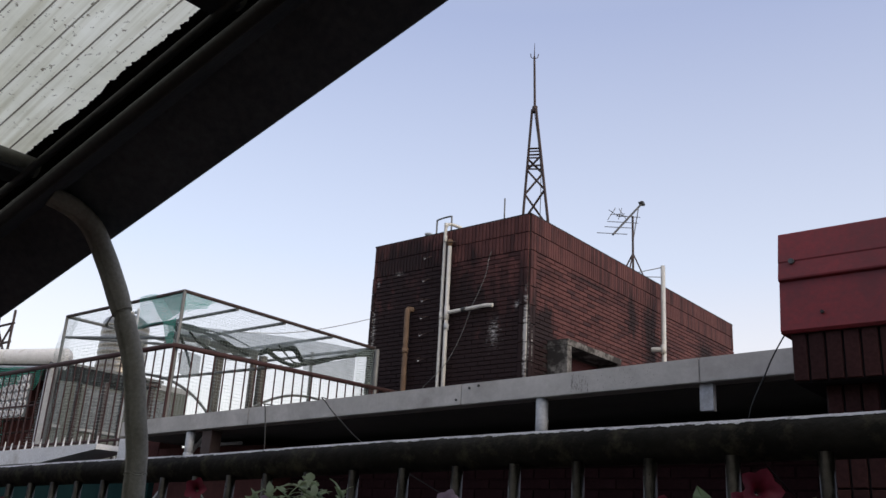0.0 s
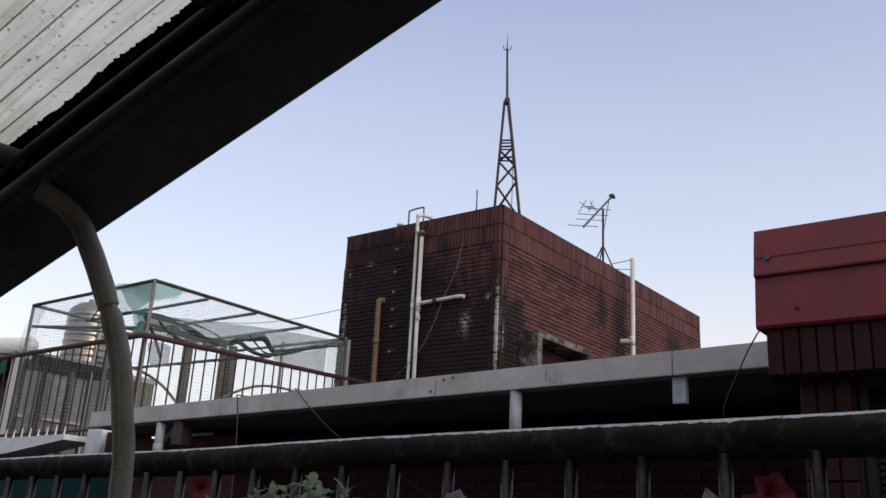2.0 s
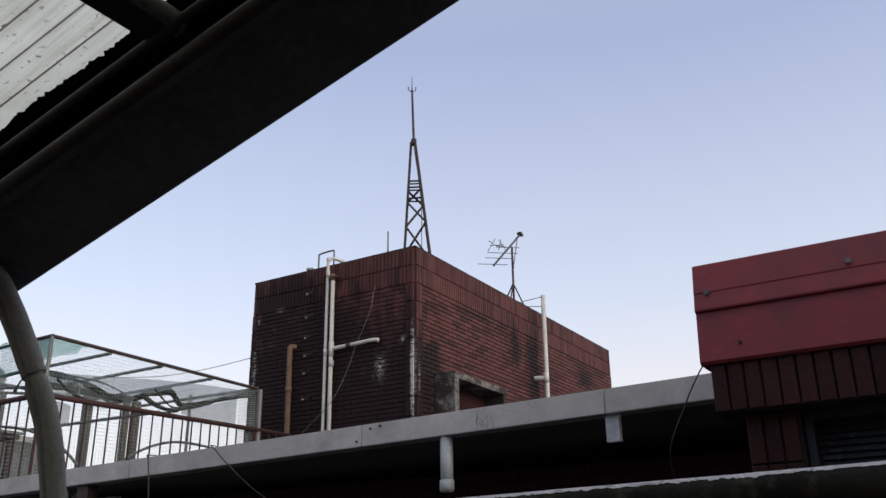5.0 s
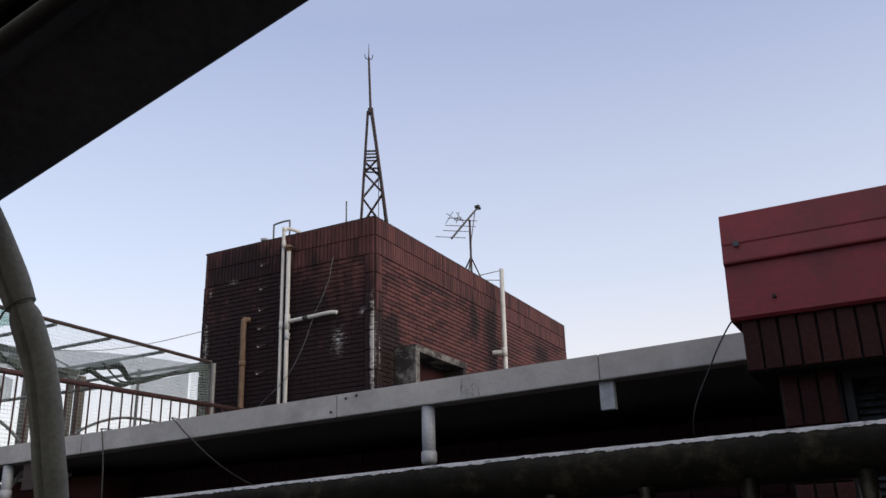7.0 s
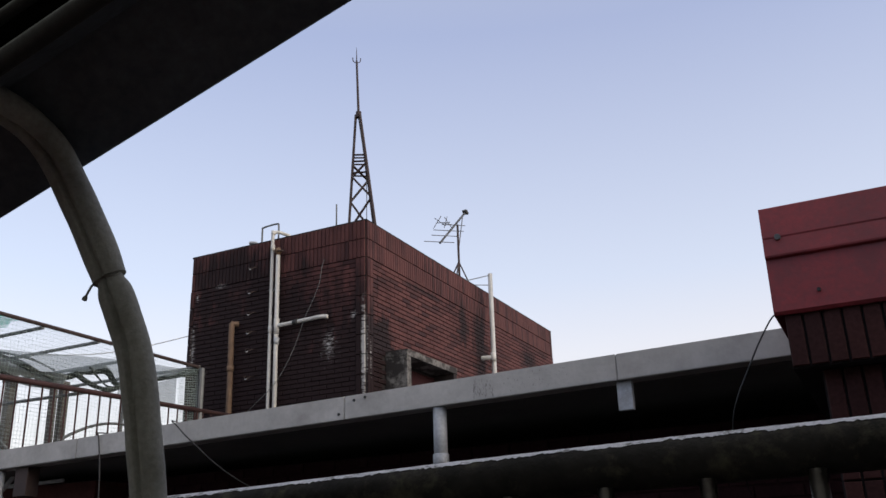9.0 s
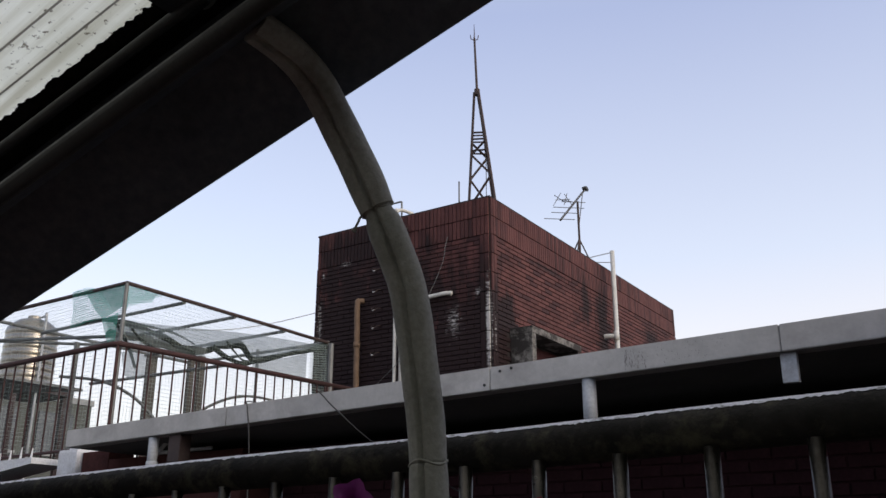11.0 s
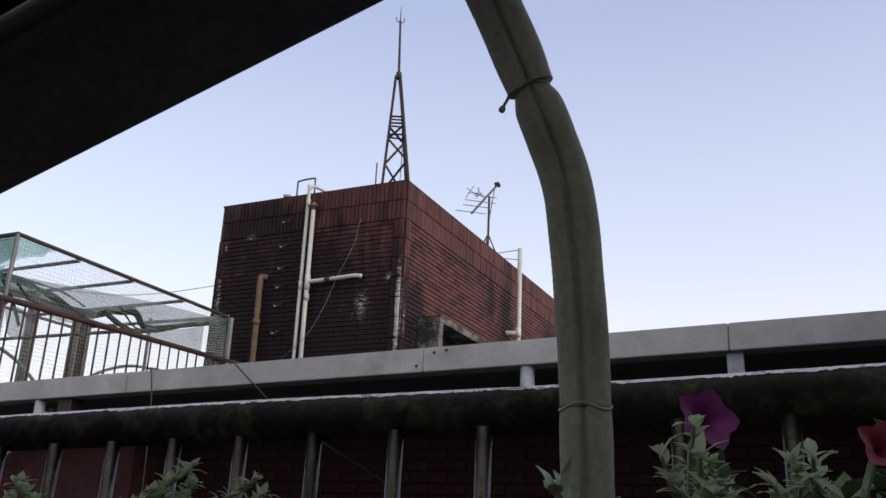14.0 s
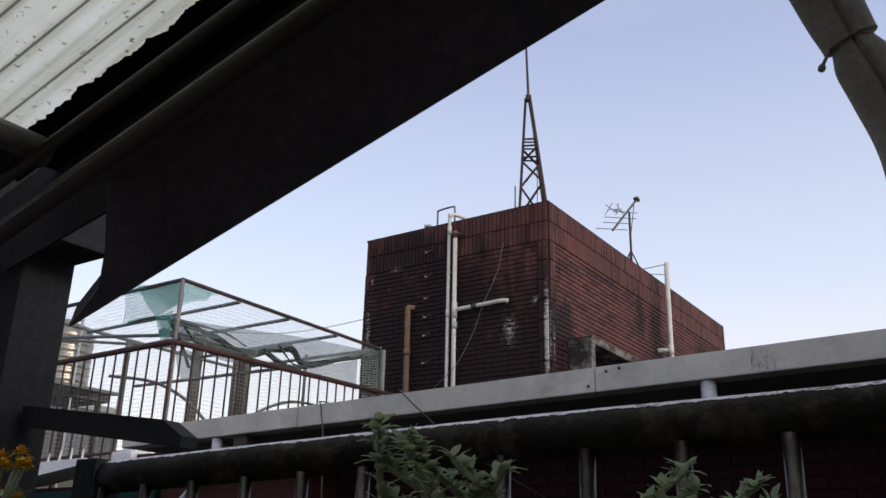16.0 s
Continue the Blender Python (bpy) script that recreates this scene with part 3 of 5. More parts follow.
def sleeve(points, r, low_end=1.0, high_end=1.0):
    """A ribbed foam sleeve, flattened towards the terrace, with an open slit seam; its ends are drawn in by ties."""
    bm = bmesh.new()
    rings, n = [], 56
    run = 0.0
    whole = sum((b - a).length for a, b in zip(points, points[1:]))
    for i, p in enumerate(points):
        if i:
            run += (p - points[i - 1]).length
        t = (points[min(i + 1, len(points) - 1)] - points[max(i - 1, 0)]).normalized()
        side = Vector((1, 0, 0))
        side = (side - t * side.dot(t)).normalized()
        up = t.cross(side)
        k = 1 - (1 - low_end) * math.exp(-(run / 0.022) ** 2) - (1 - high_end) * math.exp(-((whole - run) / 0.014) ** 2)
        k += 0.022 * noise.noise(p * 22) + 0.010 * math.sin(run * 2 * math.pi / 0.0042) * (0.5 + 0.5 * noise.noise(p * 9))
        ring = []
        seam = 4.90 + 0.16 * noise.noise(p * 7)
        gap = 0.085 + 0.03 * noise.noise(p * 40 + Vector((3, 0, 0)))
        for a in range(n):
            ang = 2 * math.pi * a / n
            off_ = ((ang - seam + math.pi) % (2 * math.pi)) - math.pi
            slit = 0.42 * math.exp(-(off_ / gap) ** 2) - 0.05 * math.exp(-((abs(off_) - 0.22) / 0.10) ** 2)
            ring.append(bm.verts.new(p + k * (1 - slit) * (r * math.cos(ang) * side + 0.76 * r * math.sin(ang) * up)))
        rings.append(ring)
    for a, b in zip(rings, rings[1:]):
        for k in range(n):
            bm.faces.new((a[k], a[(k + 1) % n], b[(k + 1) % n], b[k]))
    bm.faces.new(rings[0][::-1])
    bm.faces.new(rings[-1])
    return bm


part("sleeve", local(pole, sleeve(lower, 0.0252, 1.0, 0.96)), M_FOAM, pole, smooth=True)
part("sleeve", local(pole, sleeve(mid_, 0.0250, 0.97, 0.74)), M_FOAM, pole, smooth=True)
part("sleeve", local(pole, sleeve(top_, 0.0262, 0.92, 1.0)), M_FOAM, pole, smooth=True)


def tie(at, along, r):
    """A twisted string bound round the sleeve."""
    side = Vector((1, 0, 0))
    side = (side - along * side.dot(along)).normalized()
    up = along.cross(side)
    ring = [at + 1.01 * (r * math.cos(a) * side + 0.76 * r * math.sin(a) * up) + along * 0.003 * math.sin(3 * a) for a in np.linspace(0, 2 * math.pi, 40)]
    return tube(ring, 0.0016, 6)


part("tie", local(pole, tie(lower[-1], Vector((0, 0, 1)), 0.0242)), M_FOAM, pole, "string tied round the sleeve", smooth=True)
part("tie", local(pole, tie(mid_[-1], (mid_[-1] - mid_[-3]).normalized(), 0.0190)), M_FOAM, pole, "string tied round the sleeve", smooth=True)
knot = mid_[-1] + Vector((-0.016, -0.005, -0.004))
part("string", local(pole, tube(smooth_path([knot, knot + Vector((-0.002, -0.006, -0.005)), knot + Vector((-0.003, -0.009, -0.012)), knot + Vector((-0.007, -0.010, -0.020)), knot + Vector((-0.009, -0.011, -0.026))]), [0.0016] * 18 + [0.0022, 0.003, 0.0034, 0.0034, 0.0034, 0.003, 0.0012], 7)), M_FOAM, pole, "loose end of tying string")

# ---------- the roof across the gap ----------
FY = 5.185


def slab_z(x):
    return 2.117 + 0.0208 * x


roof = thing("roof_slab", "pale weathered concrete roof slab with a metal-grey edge", "roof", at=(-3.0, FY, 1.9))
roof["kind"] = "structure"
SEAMS = [-6.02, -4.3, -2.264, -0.72, 0.9, 3.4]
for x0, x1 in zip(SEAMS, SEAMS[1:]):
    g = 0.0012
    bm = prism([(x0 + g, FY, slab_z(x0) - 0.128), (x1 - g, FY, slab_z(x1) - 0.128), (x1 - g, FY, slab_z(x1)), (x0 + g, FY, slab_z(x0))], (0, 0.12, 0))
    bmesh.ops.bevel(bm, geom=bm.edges[:], offset=0.004, segments=2, affect="EDGES")
    part("edge_section", local(roof, bm), M_CONCRETE, roof)
bm = prism([(-6.0, FY + 0.124, slab_z(-6.0) - 0.13), (3.4, FY + 0.124, slab_z(3.4) - 0.13), (3.4, FY + 0.124, slab_z(3.4) - 0.02), (-6.0, FY + 0.124, slab_z(-6.0) - 0.02)], (0, 13.0, 0))
part("deck", local(roof, bm), M_ROOFTOP, roof, "dark grey cement roof deck")
for x, y0, z0 in ((-2.20, FY, 0.03), (-2.30, FY, 0.095), (-2.13, FY, 0.022)):
    part("bolt", local(roof, tube([(x, FY + 0.002, slab_z(x) - z0), (x, FY - 0.006, slab_z(x) - z0)], 0.008, 8)), M_CABLE, roof)

rng = random.Random(11)
bm = bmesh.new()
for k in range(120):
    x = -1.48 + 0.11 * rng.random() ** 1.4 if k < 60 else rng.uniform(-1.36, -0.95)
    z = slab_z(x) - rng.uniform(0.02, 0.115)
    w, h = rng.uniform(0.0006, 0.0014), rng.uniform(0.004, 0.014) if k < 60 else rng.uniform(0.001, 0.004)
    bm.faces.new([bm.verts.new((x + dx * w, FY - 0.0012, z + dz * h)) for dx, dz in ((-1, 0), (0, -1), (1, 0), (0.3, 1), (-0.4, 0.8))])
part("mould_spatter", local(roof, bm), M_SPATTER, roof, "black mould spatter on the slab edge")["kind"] = "stuff"
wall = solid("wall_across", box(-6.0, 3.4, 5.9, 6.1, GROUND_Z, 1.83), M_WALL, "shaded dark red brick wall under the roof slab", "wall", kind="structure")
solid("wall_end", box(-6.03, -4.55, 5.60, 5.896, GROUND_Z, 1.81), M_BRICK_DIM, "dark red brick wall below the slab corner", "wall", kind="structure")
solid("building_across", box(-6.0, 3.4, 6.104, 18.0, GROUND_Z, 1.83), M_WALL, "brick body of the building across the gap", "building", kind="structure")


solid("wall_parapet_low", box(-6.38, -6.045, 5.604, 5.85, 1.664, 1.885, bevel=0.006), M_BRICK_DIM, "low dark red brick parapet at the roof corner", "wall", kind="structure")


def downpipe(x, y, z_top, z_bot, r):
    p = thing("downpipe", "grey plastic downpipe with a socket under the roof slab", "pipe", "downpipes", at=(x, y, z_bot))
    part("pipe", local(p, tube([(x, y, z_bot), (x, y, z_top)], r, 16)), M_PVC_GREY, p, smooth=True)
    part("socket", local(p, tube([(x, y, 1.655), (x, y, 1.66), (x, y, 1.71), (x, y, 1.715)], [r, r * 1.16, r * 1.16, r], 16)), M_PVC_GREY, p, smooth=True)
    return p


downpipe(-1.70, 5.23, slab_z(-1.63) - 0.13, 1.65, 0.036)
downpipe(-5.055, 5.23, slab_z(-5.25) - 0.13, 1.65, 0.036)
br = thing("bracket", "stubby white concrete bracket under the roof slab", "bracket", at=(-0.70, 5.25, 1.9))
part("block", local(br, box(-0.738, -0.665, 5.22, 5.26, 1.834, slab_z(-0.66) - 0.13, bevel=0.005)), M_PVC_GREY, br)
br2 = thing("bracket", "dark steel bracket under the roof slab", "bracket", at=(-4.9, 5.3, 1.8))
part("block", local(br2, box(-4.89, -4.77, 5.22, 5.32, 1.70, slab_z(-4.9) - 0.13, bevel=0.005)), M_MAST, br2)

# ---------- penthouse on the roof ----------
CX, CY, LX, RY, TOP, BASE = -4.85, 9.68, -7.54, 16.14, 5.2, 1.95
pent = thing("stair_penthouse", "dark red tiled rooftop stair house with soot, lime and painted front shade", "rooftop hut", at=(CX, CY, BASE))
part("core", local(pent, box(LX, CX, CY, RY, BASE, TOP - 0.01)), M_MORTAR, pent)
part("roof_cap", local(pent, box(LX - 0.012, CX + 0.012, CY - 0.012, RY + 0.012, TOP - 0.012, TOP + 0.012, bevel=0.004)), M_MORTAR, pent)

# ---------- pillar with the red cap ----------
pillar = thing("tiled_pillar", "dark brick-tiled wall end with a red painted metal cap", "wall", at=(0.15, 3.9, 1.0))
part("core", local(pillar, box(0.175, 2.6, 3.90, 5.1, 1.685, 2.0)), M_MORTAR, pillar)
part("jamb", local(pillar, box(0.25, 0.425, 3.97, 5.1, GROUND_Z, 1.69)), M_MORTAR, pillar)
part("back_wall", local(pillar, box(0.43, 2.6, 4.25, 5.1, GROUND_Z, 1.684)), M_MORTAR, pillar)
capo = [(3.875, 1.85), (3.868, 1.86), (3.888, 2.035), (3.876, 2.040), (3.875, 2.046), (3.884, 2.090), (3.887, 2.104), (3.8855, 2.110), (3.905, 2.215), (3.915, 2.22), (5.1, 2.24), (5.1, 1.85)]
bm = prism([(0.148, y, z) for y, z in capo], (2.45, 0, 0))
part("cap", local(pillar, bm), M_CAP, pillar, "red painted folded metal cap")

# ---------- services on the penthouse ----------


def piece(name, label, category, bm, mat, group="", smooth=True):
    """A thing of one part."""
    return solid(name, bm, mat, label, category, group, smooth=smooth)


WY = 9.60
wp = thing("vent_pipe", "tall white plastic vent pipe bent over the parapet", "pipe", at=(-6.175, WY, BASE))
part("pipe", local(wp, tube(smooth_path([(-6.172, WY, 2.0), (-6.175, WY, 3.6), (-6.18, WY, 5.16), (-6.176, WY, 5.24), (-6.145, WY + 0.05, 5.29), (-6.06, WY + 0.19, 5.265)]), 0.0215, 14)), M_PVC, wp, smooth=True)
for z in (3.95, 5.02):
    part("coupling", local(wp, tube([(-6.176, WY, z), (-6.176, WY, z + 0.09)], 0.026, 14)), M_PVC, wp, smooth=True)
for z in (3.0, 4.5):
    part("clamp", local(wp, box(-6.22, -6.13, WY, CY, z, z + 0.02)), M_GALV, wp)
dp = thing("drain_pipe", "white plastic drain pipe with a side branch", "pipe", at=(-6.075, WY, BASE))
part("pipe", local(dp, tube([(-6.07, WY, 2.0), (-6.09, WY, 5.0)], 0.0265, 14)), M_PVC, dp, smooth=True)
cap_ = part("cowl", local(dp, tube([(-6.09, WY, 4.95), (-6.09, WY, 4.985), (-6.09, WY, 4.99), (-6.09, WY, 5.02), (-6.085, WY + 0.01, 5.045)], [0.029, 0.029, 0.046, 0.046, 0.02], 14)), M_BROWN_PIPE, dp, "rusty iron pipe cap", smooth=True)
part("cap_strap", local(dp, tube(smooth_path([(-6.13, WY - 0.01, 5.0), (-6.06, WY - 0.035, 4.995), (-6.01, WY + 0.02, 5.005)]), 0.008, 6)), M_MAST, cap_)
branch = part("branch", local(dp, tube(smooth_path([(-6.07, WY, 4.03), (-5.9, WY, 4.035), (-5.6, WY, 4.045), (-5.45, WY, 4.05), (-5.38, WY + 0.01, 4.047), (-5.345, WY + 0.02, 4.038)]), [0.0255] * 24 + [0.026, 0.027, 0.028, 0.028, 0.027, 0.023, 0.016], 14)), M_PVC, dp, smooth=True)
part("tee", local(dp, tube([(-6.08, WY, 3.93), (-6.08, WY, 4.12)], 0.034, 14)), M_PVC, dp, smooth=True)
part("sleeve", local(dp, tube([(-5.83, WY, 4.036), (-5.76, WY, 4.038)], 0.034, 14)), M_CABLE, branch, "black rubber sleeve", smooth=True)
part("coupling", local(dp, tube([(-6.075, WY, 3.80), (-6.075, WY, 3.88)], 0.033, 14)), M_PVC_GREY, dp, smooth=True)
bp = thing("brown_pipe", "rust-brown standpipe with a bent top on the tiled wall", "pipe", at=(-6.77, WY, BASE))
part("pipe", local(bp, tube(smooth_path([(-6.75, WY, 2.0), (-6.765, WY, 3.5), (-6.775, WY, 4.10), (-6.765, WY + 0.02, 4.155), (-6.73, WY + 0.07, 4.165)]), 0.036, 14)), M_BROWN_PIPE, bp, smooth=True)
part("coupling", local(bp, tube([(-6.766, WY, 3.55), (-6.766, WY, 3.62)], 0.043, 14)), M_BROWN_PIPE, bp, smooth=True)
for z in (4.84, 4.52, 4.24, 4.0, 3.77, 3.43):
    si = thing("step_iron", "dark bent iron step with a pale tip in tiled wall", "step iron", "step irons", at=(-6.52, CY, z))
    rung = part("rung", local(si, tube(smooth_path([(-6.55, CY, z + 0.05), (-6.55, CY - 0.07, z + 0.03), (-6.505, CY - 0.10, z - 0.012), (-6.46, CY - 0.07, z + 0.02), (-6.46, CY, z + 0.035)]), 0.007, 8)), M_MAST, si, smooth=True)
    part("tip", local(si, tube([(-6.515, CY - 0.101, z - 0.008), (-6.505, CY - 0.102, z - 0.012), (-6.49, CY - 0.096, z - 0.004)], 0.0085, 8)), M_PVC_GREY, rung, "pale worn tip", smooth=True)
piece("grab_hoop", "thin grey steel hoop on the parapet", "hoop", tube(smooth_path([(-6.46, 9.74, TOP - 0.02), (-6.46, 9.74, 5.40), (-6.44, 9.74, 5.44), (-6.23, 9.74, 5.45), (-6.20, 9.74, 5.41), (-6.20, 9.74, TOP - 0.02)], 5), 0.012, 8), M_GALV)
piece("roof_rod", "thin steel rod standing on the parapet", "rod", tube([(-5.36, 9.81, TOP), (-5.36, 9.81, 5.56)], 0.010, 8), M_GALV)
piece("drain_outlet", "small grey drain outlet on the parapet", "outlet", tube(smooth_path([(-6.52, 9.75, TOP), (-6.55, 9.72, 5.24), (-6.63, 9.70, 5.25)]), 0.022, 8), M_PVC_GREY)

wpo = thing("white_standpipe", "white plastic standpipe held off the tiled wall", "pipe", at=(-4.69, 13.03, BASE))
part("pipe", local(wpo, tube([(-4.67, 12.98, 2.0), (-4.675, 13.05, 5.42)], [0.038, 0.034], 14)), M_PVC, wpo, smooth=True)
part("elbow", local(wpo, tube(smooth_path([(-4.84, 12.95, 4.10), (-4.75, 12.97, 4.10), (-4.68, 13.0, 4.10)]), 0.036, 12)), M_PVC, wpo, smooth=True)
part("coupling", local(wpo, tube([(-4.672, 13.0, 4.04), (-4.672, 13.0, 4.17)], 0.045, 14)), M_PVC, wpo, smooth=True)
part("stay", local(wpo, tube([(-4.675, 13.05, 5.40), (-4.95, 12.55, 5.2)], 0.007, 6)), M_GALV, wpo)
part("stay", local(wpo, tube([(-4.675, 13.05, 5.24), (-4.90, 12.75, 5.2)], 0.007, 6)), M_GALV, wpo)

hood = thing("door_hood", "stained concrete door hood on the side of the stair house", "door hood", at=(-4.7, 10.2, BASE))
part("cheek", local(hood, box(CX + 0.012, -4.545, 10.10, 10.20, BASE, 3.558, bevel=0.006)), M_HOOD, hood)
# far cheek takes the dark mortar colour for the shade inside the hood
part("cheek", local(hood, box(CX + 0.012, -4.545, 11.36, 11.45, BASE, 3.558, bevel=0.006)), M_MORTAR, hood)
part("slab", local(hood, box(CX + 0.012, -4.54, 10.096, 11.46, 3.56, 3.64, bevel=0.006)), M_HOOD, hood)
# solid dark panel painted as the shaded opening
part("doorway", local(hood, box(CX + 0.004, CX + 0.02, 10.21, 11.35, BASE, 3.52)), M_WALL, hood, "dark panel with the doorway's shade in its colour")

# ---------- lightning mast ----------
mast = thing("lattice_mast", "slim rusty lattice mast with a lightning rod", "mast", at=(-6.0, 11.7, TOP))
APEX = Vector((-6.165, 11.62, 7.915))
feet = [Vector((-6.365, 11.6, TOP)), Vector((-5.745, 11.6, TOP)), Vector((-6.06, 12.12, TOP))]
heads = [APEX + Vector(v) for v in ((-0.038, 0, 0), (0.038, 0, 0), (0, 0.06, 0))]


def on_leg(i, z):
    return feet[i].lerp(heads[i], (z - TOP) / (APEX.z - TOP))


for i in range(3):
    part("leg", local(mast, tube([feet[i], heads[i]], 0.021, 8)), M_MAST, mast)
for z in (7.23, 7.12, 6.93):
    for i in range(3):
        part("rung", local(mast, tube([on_leg(i, z), on_leg((i + 1) % 3, z - 0.05)], 0.015, 6)), M_MAST, mast)
LEVELS = [7.05, 6.86, 6.45, 5.98, 5.45]
for n_, (z0, z1) in enumerate(zip(LEVELS, LEVELS[1:])):
    for i in range(3):
        a, b = (i, (i + 1) % 3) if (n_ + i) % 2 else ((i + 1) % 3, i)
        part("brace", local(mast, tube([on_leg(a, z0), on_leg(b, z1)], 0.018, 6)), M_MAST, mast)
part("collar", local(mast, tube([APEX - Vector((0, -0.02, 0.05)), APEX + Vector((0, 0.02, 0.05))], 0.045, 10)), M_MAST, mast)
part("rod", local(mast, tube([APEX + Vector((0, 0.02, 0)), APEX + Vector((-0.035, 0.02, 0.98))], [0.021, 0.017], 8)), M_MAST, mast)
part("spike", local(mast, tube([APEX + Vector((-0.035, 0.02, 0.97)), APEX + Vector((-0.038, 0.02, 1.245))], [0.010, 0.003], 6)), M_MAST, mast)
for dx, dy in ((0.05, 0.04), (-0.05, -0.04), (-0.04, 0.05)):
    a = APEX + Vector((-0.035, 0.02, 0.95))
    part("prong", local(mast, tube(smooth_path([a, a + Vector((dx * 0.8, dy * 0.8, 0.02)), a + Vector((dx, dy, 0.09))]), 0.007, 6)), M_MAST, mast)
part("cable", local(mast, tube(smooth_path([APEX, (-6.10, 11.75, 6.9), (-6.12, 11.8, 6.0), (-6.1, 11.85, TOP)]), 0.006, 5)), M_CABLE, mast)

# ---------- television antenna ----------
ant = thing("tv_antenna", "old grey television antenna on a tripod", "antenna", at=(-5.3, 13.28, TOP))
part("mast_tube", local(ant, tube([(-5.3, 13.28, TOP), (-5.3, 13.285, 6.44)], 0.019, 8)), M_MAST, ant)
for dx, dy in ((0.22, 0.12), (-0.20, -0.20), (0.02, -0.26)):
    part("tripod_leg", local(ant, tube([(-5.3 + dx, 13.28 + dy, TOP), (-5.3, 13.28, 5.80)], 0.012, 6)), M_MAST, ant)
B0, B1 = Vector((-5.32, 12.66, 5.93)), Vector((-5.28, 13.58, 6.76))
boom = part("boom", local(ant, tube([B0, B1], 0.018, 8)), M_ALU, ant)
SIDE = Vector((0.74, 0.67, 0.02))
for s_, ln in ((0.03, 0.27), (0.22, 0.24), (0.38, 0.28), (0.56, 0.22)):
    p = B0.lerp(B1, s_)
    part("element", local(ant, tube([p - SIDE * ln, p + SIDE * ln * 0.8], 0.006, 6)), M_ALU, boom)
p = B0.lerp(B1, 0.44) + Vector((-0.12, -0.10, 0.10))
for k, (dx, dy, dz) in enumerate(((0.05, 0.04, 0.11), (-0.07, -0.06, 0.06), (0.09, 0.08, 0.015), (0.02, 0.02, 0.10), (-0.05, -0.04, 0.10))):
    d_, q = Vector((dx, dy, dz)), p + Vector((0.035 * k - 0.06, 0.03 * k - 0.05, 0.01 * (k % 2)))
    part("whisker", local(ant, tube([q - d_, q + d_], 0.0055, 6)), M_ALU, ant)
part("whisker_arm", local(ant, tube([p, B0.lerp(B1, 0.55)], 0.007, 6)), M_ALU, ant)
bm = bmesh.new()
bmesh.ops.create_icosphere(bm, subdivisions=2, radius=0.05)
for v in bm.verts:
    v.co = Vector((v.co.x, v.co.y * 1.5, v.co.z * 0.8)) * (1 + 0.35 * noise.noise(v.co * 30)) + B1
part("amplifier_box", local(ant, bm), M_CABLE, boom, "small dark weathered amplifier box")
part("brace", local(ant, tube([(-5.3, 13.28, 5.98), B1.lerp(B0, 0.12)], 0.008, 6)), M_ALU, ant)

# ---------- loose cables ----------
piece("hanging_cable", "thin dark cable hanging down the tiled wall", "cable", tube(smooth_path([(-5.42, 9.64, 4.78), (-5.43, 9.6, 4.66), (-5.46, 9.6, 4.48), (-5.57, 9.6, 4.24), (-5.67, 9.6, 4.06), (-5.81, 9.58, 3.69), (-6.03, 9.56, 3.33), (-6.40, 9.58, 3.06), (-6.7, 9.6, 2.8), (-6.9, 9.6, 2.0)]), 0.0038, 6), M_GALV)
piece("overhead_wire", "thin grey wire from the stair house to the net cage", "cable", tube(smooth_path([(-7.54, 9.70, 4.14), (-7.57, 8.9, 3.83), (-7.6, 8.16, 3.60), (-7.65, 7.3, 3.44)]), 0.006, 6), M_PVC_GREY)
piece("edge_cable", "black cable hanging over the roof edge", "cable", tube(smooth_path([(-4.10, 5.4, 2.045), (-4.10, 5.175, 2.042), (-4.095, 5.172, 2.0), (-4.05, 5.168, 1.72), (-4.05, 5.2, 1.0)]), 0.0045, 6), M_CABLE)
piece("edge_cable", "black cable slanting over the roof edge", "cable", tube(smooth_path([(-3.60, 5.5, 2.055), (-3.49, 5.175, 2.056), (-3.45, 5.172, 2.02), (-3.33, 5.168, 1.92), (-3.1, 5.3, 1.7), (-2.7, 5.7, 1.4), (-2.6, 5.89, 1.2)]), 0.0042, 6), M_CABLE)
piece("edge_cable", "black cable running down beside the tiled pillar", "cable", tube(smooth_path([(0.155, 4.02, 1.885), (0.145, 3.955, 1.875), (0.115, 3.96, 1.845), (0.05, 3.98, 1.745), (-0.045, 4.05, 1.57), (-0.10, 4.5, 1.42), (-0.2, 5.88, 1.2)]), 0.0026, 6), M_CABLE)

# ---------- roof railing ----------
roof_rail = thing("roof_railing", "rusty red iron railing round the roof corner", "railing", at=(-6.43, 5.84, 1.7))


def rz(x, y):
    return (2.855 + 0.022 * (y - 5.84)) if y > 5.85 else 2.85 + 0.007 * (x + 6.43)


part("handrail", local(roof_rail, tube([(-12.9, 5.84, rz(-12.9, 5.84)), (-6.50, 5.84, 2.85), (-6.43, 5.87, 2.853), (-6.43, 5.93, 2.856), (-6.45, 9.3, rz(0, 9.3))], 0.026, 10)), M_RUST, roof_rail, smooth=True)
part("bottom_bar", local(roof_rail, tube([(-12.9, 5.84, 1.90), (-6.43, 5.84, 1.96), (-6.45, 9.3, 2.03)], 0.014, 8)), M_RUST, roof_rail)
part("middle_bar", local(roof_rail, tube([(-12.9, 5.85, 2.42), (-9.0, 5.85, 2.40)], 0.012, 8)), M_RUST, roof_rail)
x = -12.8
while x < -6.5:
    part("baluster", local(roof_rail, tube([(x, 5.84, 1.86), (x, 5.84, rz(x, 5.84))], 0.0085, 6)), M_RUST, roof_rail)
    x += 0.152
y = 5.95
